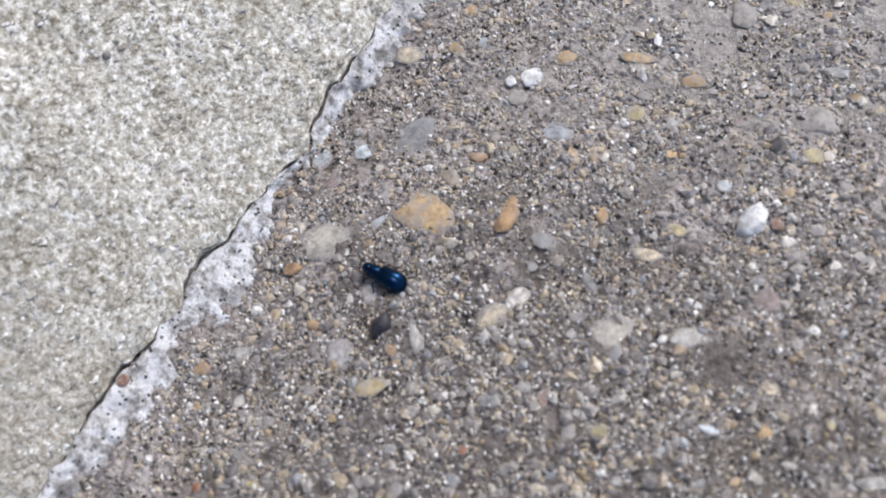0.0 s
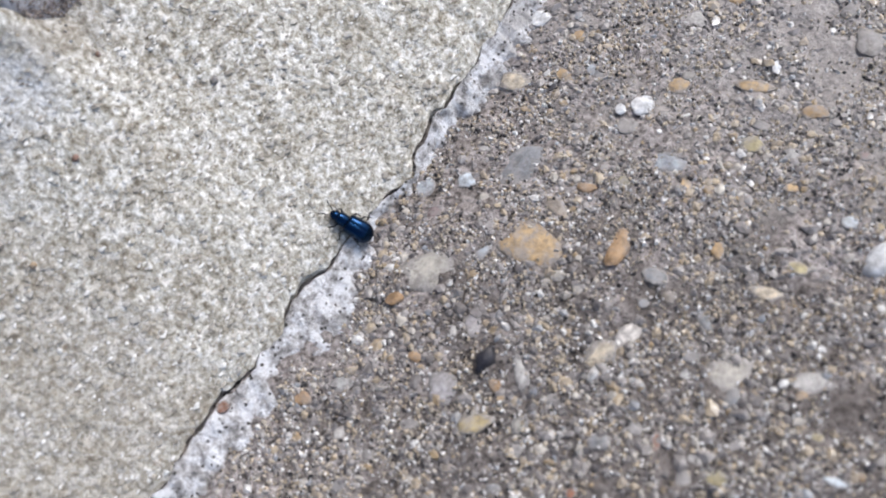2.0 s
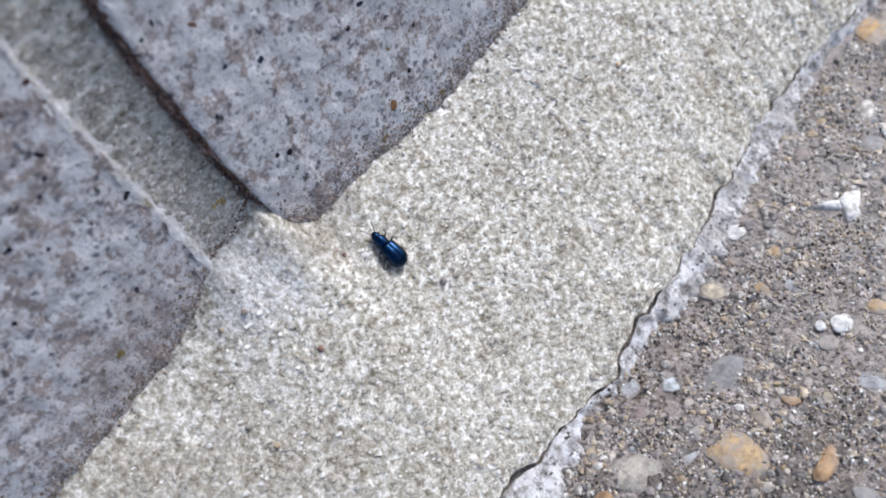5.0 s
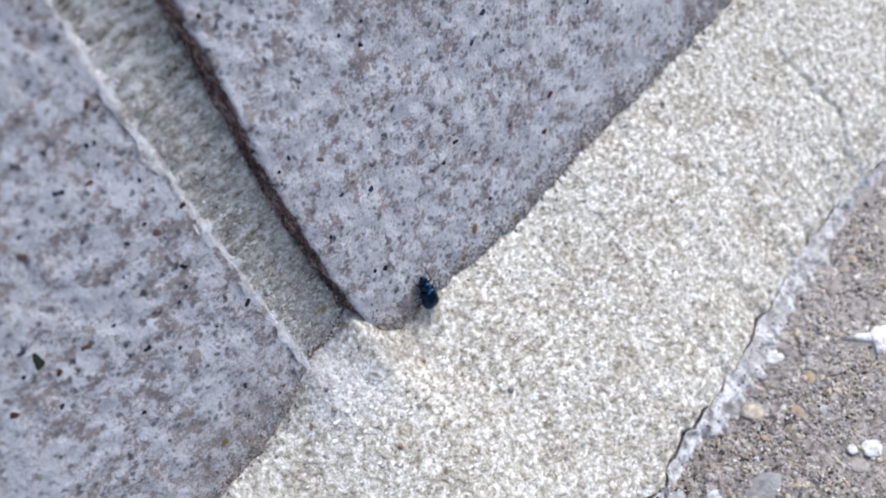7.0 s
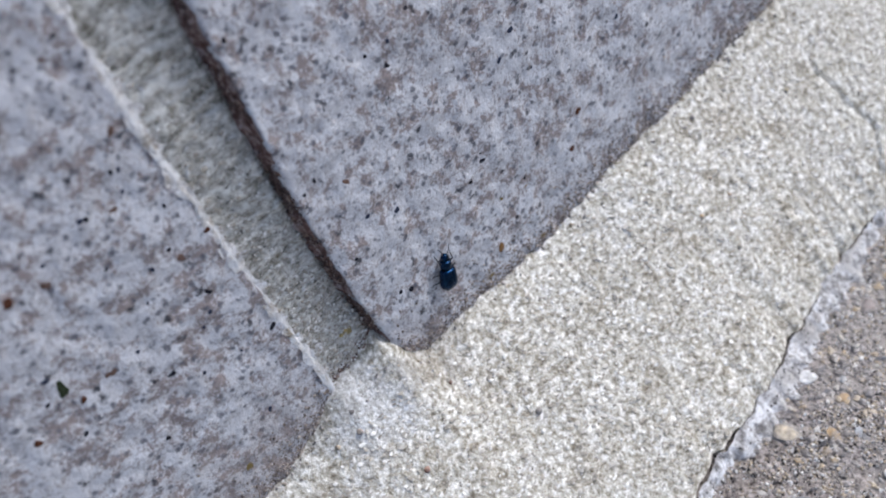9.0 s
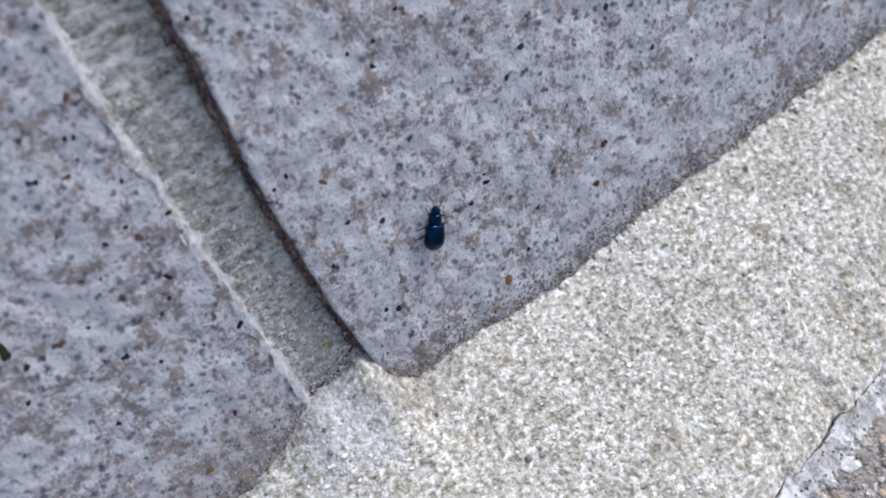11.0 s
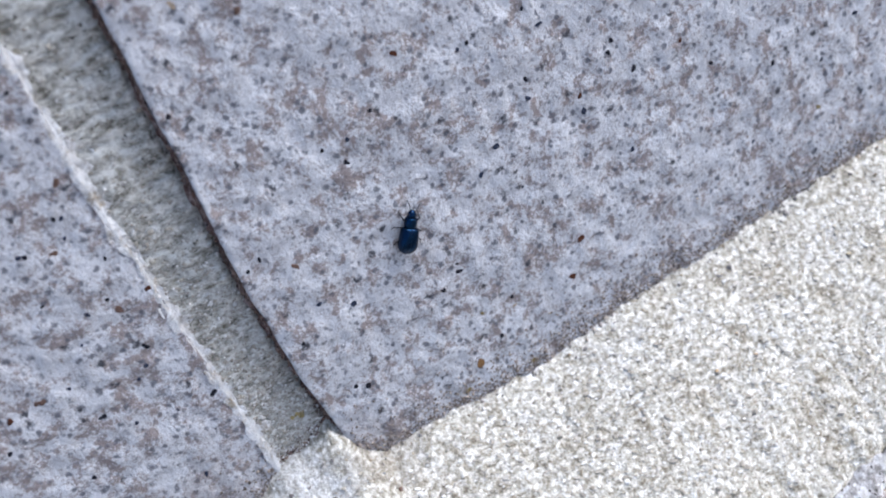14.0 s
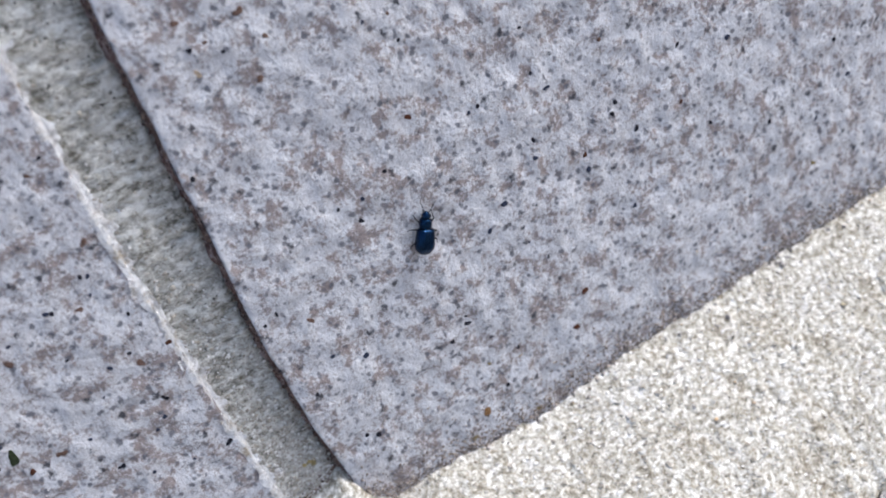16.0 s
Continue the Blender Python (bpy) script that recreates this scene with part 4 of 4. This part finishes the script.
speck(block_l, -11.9, 45.8, 0.30, 0.34, "black")
speck(block_l, -18.5, 40.8, 0.42, 0.36, "black")
speck(block_l, -16.4, 38.5, 0.44, 0.31, "blue")
speck(block_l, -22.5, 35.2, 0.37, 0.38, "black")
speck(block_l, -27.1, 49.2, 0.58, 0.32, "blue")
speck(block_l, -28.2, 47.0, 0.44, 0.33, "black")
speck(block_l, -18.1, 24.6, 0.66, 0.57, "olive")
speck(block_l, -13.2, 28.8, 0.36, 0.48, "blue")
speck(block_l, -8.3, 37.3, 0.41, 0.51, "black")
speck(block_l, -12.7, 43.8, 0.36, 0.35, "blue")
speck(block_l, -21.5, 58.0, 0.40, 0.29, "blue")
speck(block_l, -12.5, 71.6, 0.49, 0.25, "brown")
speck(block_l, -10.9, 55.6, 0.26, 0.31, "black")
speck(block_r, 32.2, 29.5, 0.53, 0.44, "rust")
speck(block_r, 24.7, 21.7, 0.54, 0.39, "olive")


def scattered_pebbles(count):
    """Smaller stones between the large ones."""
    pick = random.Random(11)
    tones = ["grey"] * 6 + ["taupe"] * 5 + ["tan"] * 2 + ["palegrey"] * 5 + ["slate", "buff", "cream", "buff", "olive", "bluegrey", "mauve", "lilac", "black"]
    made = 0
    while made < count:
        x, y = pick.uniform(-30, 75), pick.uniform(-88, -24)
        a = pick.uniform(0.4, 1.05)
        if y > float(toe_y(np.float64(x))) - 0.8 or any(math.hypot(x - q[0], y - q[1]) < a + max(q[2], q[3]) + 0.2 for q in PLACED):
            continue
        pebble(x, y, a, a * pick.uniform(0.6, 0.95), pick.uniform(0, 180), pick.choice(tones))
        made += 1


scattered_pebbles(85)


def fillet_stone(x, y, r, tone):
    """A small coloured grain lying in the fillet's surface."""
    ob = stone_object("grit", tone, int(x * 3) % 5, STONES, fillet)
    ob.location = (x * MM, y * MM, float(fillet_height(np.float64(x), np.float64(y)) + 0.05) * MM)
    ob.scale = (r * MM, r * MM, 0.7 * r * MM)


for spot in ((-4.8, -6.5, 0.42, "rust"), (4.0, -2.1, 0.35, "rust"), (-15.0, -5.9, 0.4, "taupe"), (-14.5, -8.8, 0.4, "tan"), (9.2, -9.7, 0.5, "grey"),
             (-7.4, -0.3, 0.45, "taupe"), (47.4, -9.0, 0.35, "amber"), (47.0, -6.5, 0.25, "amber"), (42.2, -8.5, 0.35, "tan"), (61.5, 0.4, 0.4, "grey"), (65.1, -5.8, 0.45, "olive")):
    fillet_stone(*spot)


# ---- loose and bound grains, too small to count ----
def grains(name, count, where, height, size, mat, parent, label, flat=0.8, rise=0.0, tiny=False):
    """Angular grains in one mesh. where gives x, y in mm; height their base."""
    bm = bmesh.new()
    if tiny:
        bmesh.ops.create_cone(bm, segments=4, cap_ends=True, cap_tris=True, radius1=1.1, radius2=0.5, depth=1.6)
    else:
        bmesh.ops.create_icosphere(bm, subdivisions=1, radius=1.0)
    bmesh.ops.triangulate(bm, faces=bm.faces)
    bm.verts.ensure_lookup_table()
    base = np.array([v.co[:] for v in bm.verts])
    tri = np.array([[v.index for v in f.verts] for f in bm.faces])
    bm.free()
    x, y = where(count)
    count = len(x)
    r = size(count)
    shape = base[None] * (1 + 0.28 * rng.standard_normal((count, len(base), 1)).clip(-1.5, 1.5)) * (r[:, None] * rng.uniform(0.7, 1.35, (count, 3)))[:, None, :]
    shape[:, :, 2] *= flat
    a = rng.uniform(0, 2 * math.pi, count)
    c, s = np.cos(a)[:, None], np.sin(a)[:, None]
    px, py = shape[:, :, 0] * c - shape[:, :, 1] * s, shape[:, :, 0] * s + shape[:, :, 1] * c
    verts = np.stack([px + x[:, None], py + y[:, None], shape[:, :, 2] + (height(x, y) + rise * r)[:, None]], -1)
    faces = (tri[None] + (np.arange(count) * len(base))[:, None, None]).reshape(-1, 3)
    ob = link_mesh(name, verts.reshape(-1, 3), faces.tolist(), mat, parent, smooth=False)
    return tagged(ob, label, "grit", kind="stuff")


def ground_spots(count):
    x, y = rng.uniform(-45, 80, count), rng.uniform(-94, -22, count)
    keep = y < toe_y(x) + 0.2 + rng.exponential(0.7, count)
    for px, py, a, b, ang in PLACED:
        dx, dy = x - px, y - py
        u, v = dx * math.cos(ang) + dy * math.sin(ang), -dx * math.sin(ang) + dy * math.cos(ang)
        keep &= (u / a) ** 2 + (v / b) ** 2 > rng.uniform(0.12, 1.3, count)
    return x[keep], y[keep]


def patchy_spots(count):
    x, y = ground_spots(count)
    keep = fbm(x, y, 4.2, 111, 3) < rng.uniform(-0.5, 0.85, len(x))
    return x[keep], y[keep]


def cluster_spots(count):
    x, y = ground_spots(count)
    keep = fbm(x, y, 4.0, 131, 3) > rng.uniform(-0.75, 0.75, len(x))
    return x[keep], y[keep]


def fillet_spots(count):
    x, y = rng.uniform(-45, 98, count), rng.uniform(-26, 2, count)
    keep = (y > edge_y(x) + 0.15) & (y < -0.5) & ((np.abs(x - 71.6) > 1.6) | (y < -18) | (y > -6))
    return x[keep], y[keep]


grains("sand_grains", 52000, patchy_spots, ground_height, lambda n: rng.lognormal(-1.55, 0.42, n).clip(0.09, 0.6), SAND, None,
       "tan, grey and white sand grains bound in the concrete", 0.58, 0.08)
grains("fine_sand", 135000, cluster_spots, ground_height, lambda n: rng.lognormal(-1.95, 0.34, n).clip(0.07, 0.3), FINE, None,
       "fine pale and tan sand on the concrete skin", 0.9, 0.3, True)
grains("render_grains", 11000, fillet_spots, fillet_height, lambda n: rng.lognormal(-1.6, 0.3, n).clip(0.1, 0.4), QUARTZ, None,
       "white and beige sand grains bound in the render", 0.24, 0.05)


def foot_spots(count):
    x = rng.uniform(-40, 95, count)
    y = 1.3 - rng.exponential(0.7, count) + np.where(x < -7, 1.7, 0)
    return x, y


grains("foot_grit", 350, foot_spots, fillet_height, lambda n: rng.lognormal(-1.9, 0.4, n).clip(0.08, 0.3), SAND, None,
       "loose tan and brown grit along the wall foot")


def wall_spots(count):
    x = rng.uniform(-42, 96, count)
    x = x[(x < -7) | (x > 2)]
    return x, fillet_height(x, np.where(x < -4, 3.1, 1.35)) + rng.exponential(1.5, len(x))


def onto_wall(ob, depth):
    """Stands a layer of grains, made flat, up against the wall, each at its own depth."""
    co = np.empty(len(ob.data.vertices) * 3)
    ob.data.vertices.foreach_get("co", co)
    co = co.reshape(-1, 12, 3) / MM
    mid = co.mean(1)
    y = depth(mid[:, 0], mid[:, 1])[:, None] - co[:, :, 2]
    ob.data.vertices.foreach_set("co", (np.stack([co[:, :, 0], y, co[:, :, 1]], -1) * MM).ravel())
    ob.data.update()


def seam_spots(count):
    z = rng.uniform(15, 92, count)
    low = np.clip(1 - (z - 18) / 22, 0, 1)
    keep = fbm(z, 0 * z, 3.0, 91, 3, 0.7) + 0.7 * low > rng.uniform(-0.7, 1.3, count)
    z, low = z[keep], low[keep]
    return right_edge(z) + 0.05 - np.abs(rng.normal(0, 0.20 + 0.5 * low * rng.uniform(0.2, 1, len(z)), len(z))), z


def seam_depth(x, z):
    """Dirt fills the corner of the joint and climbs the block's end."""
    away = np.clip((right_edge(z) - x) / 0.5, 0, 1)
    climb = rng.uniform(0, 1, len(x)) * (1 - away)
    return joint_depth(x, z) * (1 - climb) + (block_face(x, z, 0.0) + 0.25) * climb


def joint_spots(count):
    z = 17.0 + rng.exponential(16, count)
    return left_edge(z) + (right_edge(z) - left_edge(z)) * rng.uniform(0.05, 0.95, count), z


def moss_spots(count):
    x, z = [], []
    for mx, mz, n in ((-0.9, 25.3, 14), (0.4, 22.3, 22), (-0.8, 21.5, 16), (-2.0, 29.5, 10), (0.9, 20.2, 12)):
        x.append(rng.normal(mx, 0.35, n))
        z.append(rng.normal(mz, 0.22, n))
    return np.concatenate(x), np.concatenate(z)


def flat_base(x, z):
    return 0 * x


onto_wall(grains("wall_grit", 11000, wall_spots, flat_base, lambda n: rng.lognormal(-2.55, 0.4, n).clip(0.04, 0.2), DUST, None,
                 "tiny brown and tan grains clinging above the wall foot"), lambda x, z: block_face(x, z, np.where(x < -4, BACK, 0.0)))
onto_wall(grains("seam_dirt", 7500, seam_spots, flat_base, lambda n: rng.lognormal(-2.2, 0.4, n).clip(0.05, 0.3), DIRT, None,
                 "dark brown dirt in the gap beside the block", 0.6), seam_depth)


def corner_spots(count):
    """Along the line where the raked mortar meets the fillet."""
    x = rng.uniform(-7.2, 1.2, count)
    z = 0 * x + 24.0
    for n in range(12):
        z = 0.5 * z + 0.5 * fillet_height(x, joint_depth(x, z))
    return x + 0 * z, z + rng.normal(0.05, 0.12, count) + rng.exponential(0.22, count) * (fbm(x, 0 * x, 1.6, 141, 2) + 0.6)


onto_wall(grains("corner_dirt", 330, corner_spots, flat_base, lambda n: rng.lognormal(-2.2, 0.35, n).clip(0.05, 0.25), DIRT, None,
                 "dark dirt where the joint meets the fillet", 0.6), joint_depth)
onto_wall(grains("joint_grit", 3200, joint_spots, flat_base, lambda n: rng.lognormal(-2.0, 0.35, n).clip(0.06, 0.3), QUARTZ, None,
                 "grey and white grains in the raked mortar", 0.6), joint_depth)
onto_wall(grains("yellow_grit", 74, moss_spots, flat_base, lambda n: rng.lognormal(-1.4, 0.35, n).clip(0.12, 0.5), OCHRE, None,
                 "yellowish crumbs lodged in the raked joint", 0.7), joint_depth)


# ---- what moves ----
BUG_ROWS = [
    (0.0, 6.68, -41.46, 0.25, 3, 7), (0.5, 6.39, -36.71, 0.25, -5, 7), (1.0, 6.99, -31.75, 0.35, -7, 8), (1.5, 7.24, -27.1, 0.75, 0, 16),
    (2.0, 6.51, -25.0, 1.85, 7, 33), (2.5, 5.9, -22.28, 3.89, 7, 38), (3.0, 5.87, -18.89, 6.35, 1, 37), (3.5, 6.12, -15.23, 8.88, -6, 36),
    (4.0, 6.57, -11.5, 11.42, -4, 36), (4.5, 7.23, -7.73, 14.02, -8, 35), (5.0, 7.59, -4.26, 16.36, -1, 36), (5.2, 7.75, -2.75, 17.36, -2, 37),
    (5.8, 8.1, -0.7, 19.4, -3, 52), (6.4, 8.6, 0.7, 21.5, -3, 76), (7.0, 9.1, 1.4, 23.4, -3, 86),
    (7.3, 9.30, 1.49, 24.10, -2, 86), (7.5, 9.62, 1.52, 24.55, -4, 86), (8.0, 9.88, 1.59, 25.71, -4, 86), (8.5, 9.90, 1.72, 27.70, -10, 86),
    (9.0, 10.32, 1.80, 29.03, -13, 86), (9.2, 10.35, 1.84, 29.65, -17, 86), (11.3, 13.42, 2.32, 37.42, -26, 86), (11.5, 13.96, 2.36, 38.05, -24, 86),
    (12.0, 14.27, 2.45, 39.45, -24, 86), (12.5, 15.10, 2.57, 41.47, -25, 86), (13.0, 15.30, 2.66, 42.88, -26, 86), (13.5, 15.86, 2.71, 43.68, -23, 86),
    (14.0, 16.22, 2.77, 44.69, -30, 86), (14.5, 16.92, 2.85, 45.98, -24, 86), (15.0, 17.79, 2.95, 47.59, -24, 86), (15.5, 18.04, 3.03, 48.94, -23, 86),
    (16.0, 18.71, 3.11, 50.11, -23, 86),
]


def motions():
    walk(bug, [(t, pose(x * MM, y * MM, z * MM, pitch) @ pose(0, 0, 0, 0, 0, yaw)) for t, x, y, z, yaw, pitch in BUG_ROWS])
    for leg, h, side, phase in legs:
        rows = []
        for n in range(81):
            t = n * 0.2
            pace = 17 if t < 5.2 else 12
            swing = pace * (1 if (n + phase) % 2 else -1) * side
            rows.append((t, pose(h.x * MM, h.y * MM, h.z * MM, 0, 0, swing)))
        walk(leg, rows)


motions()
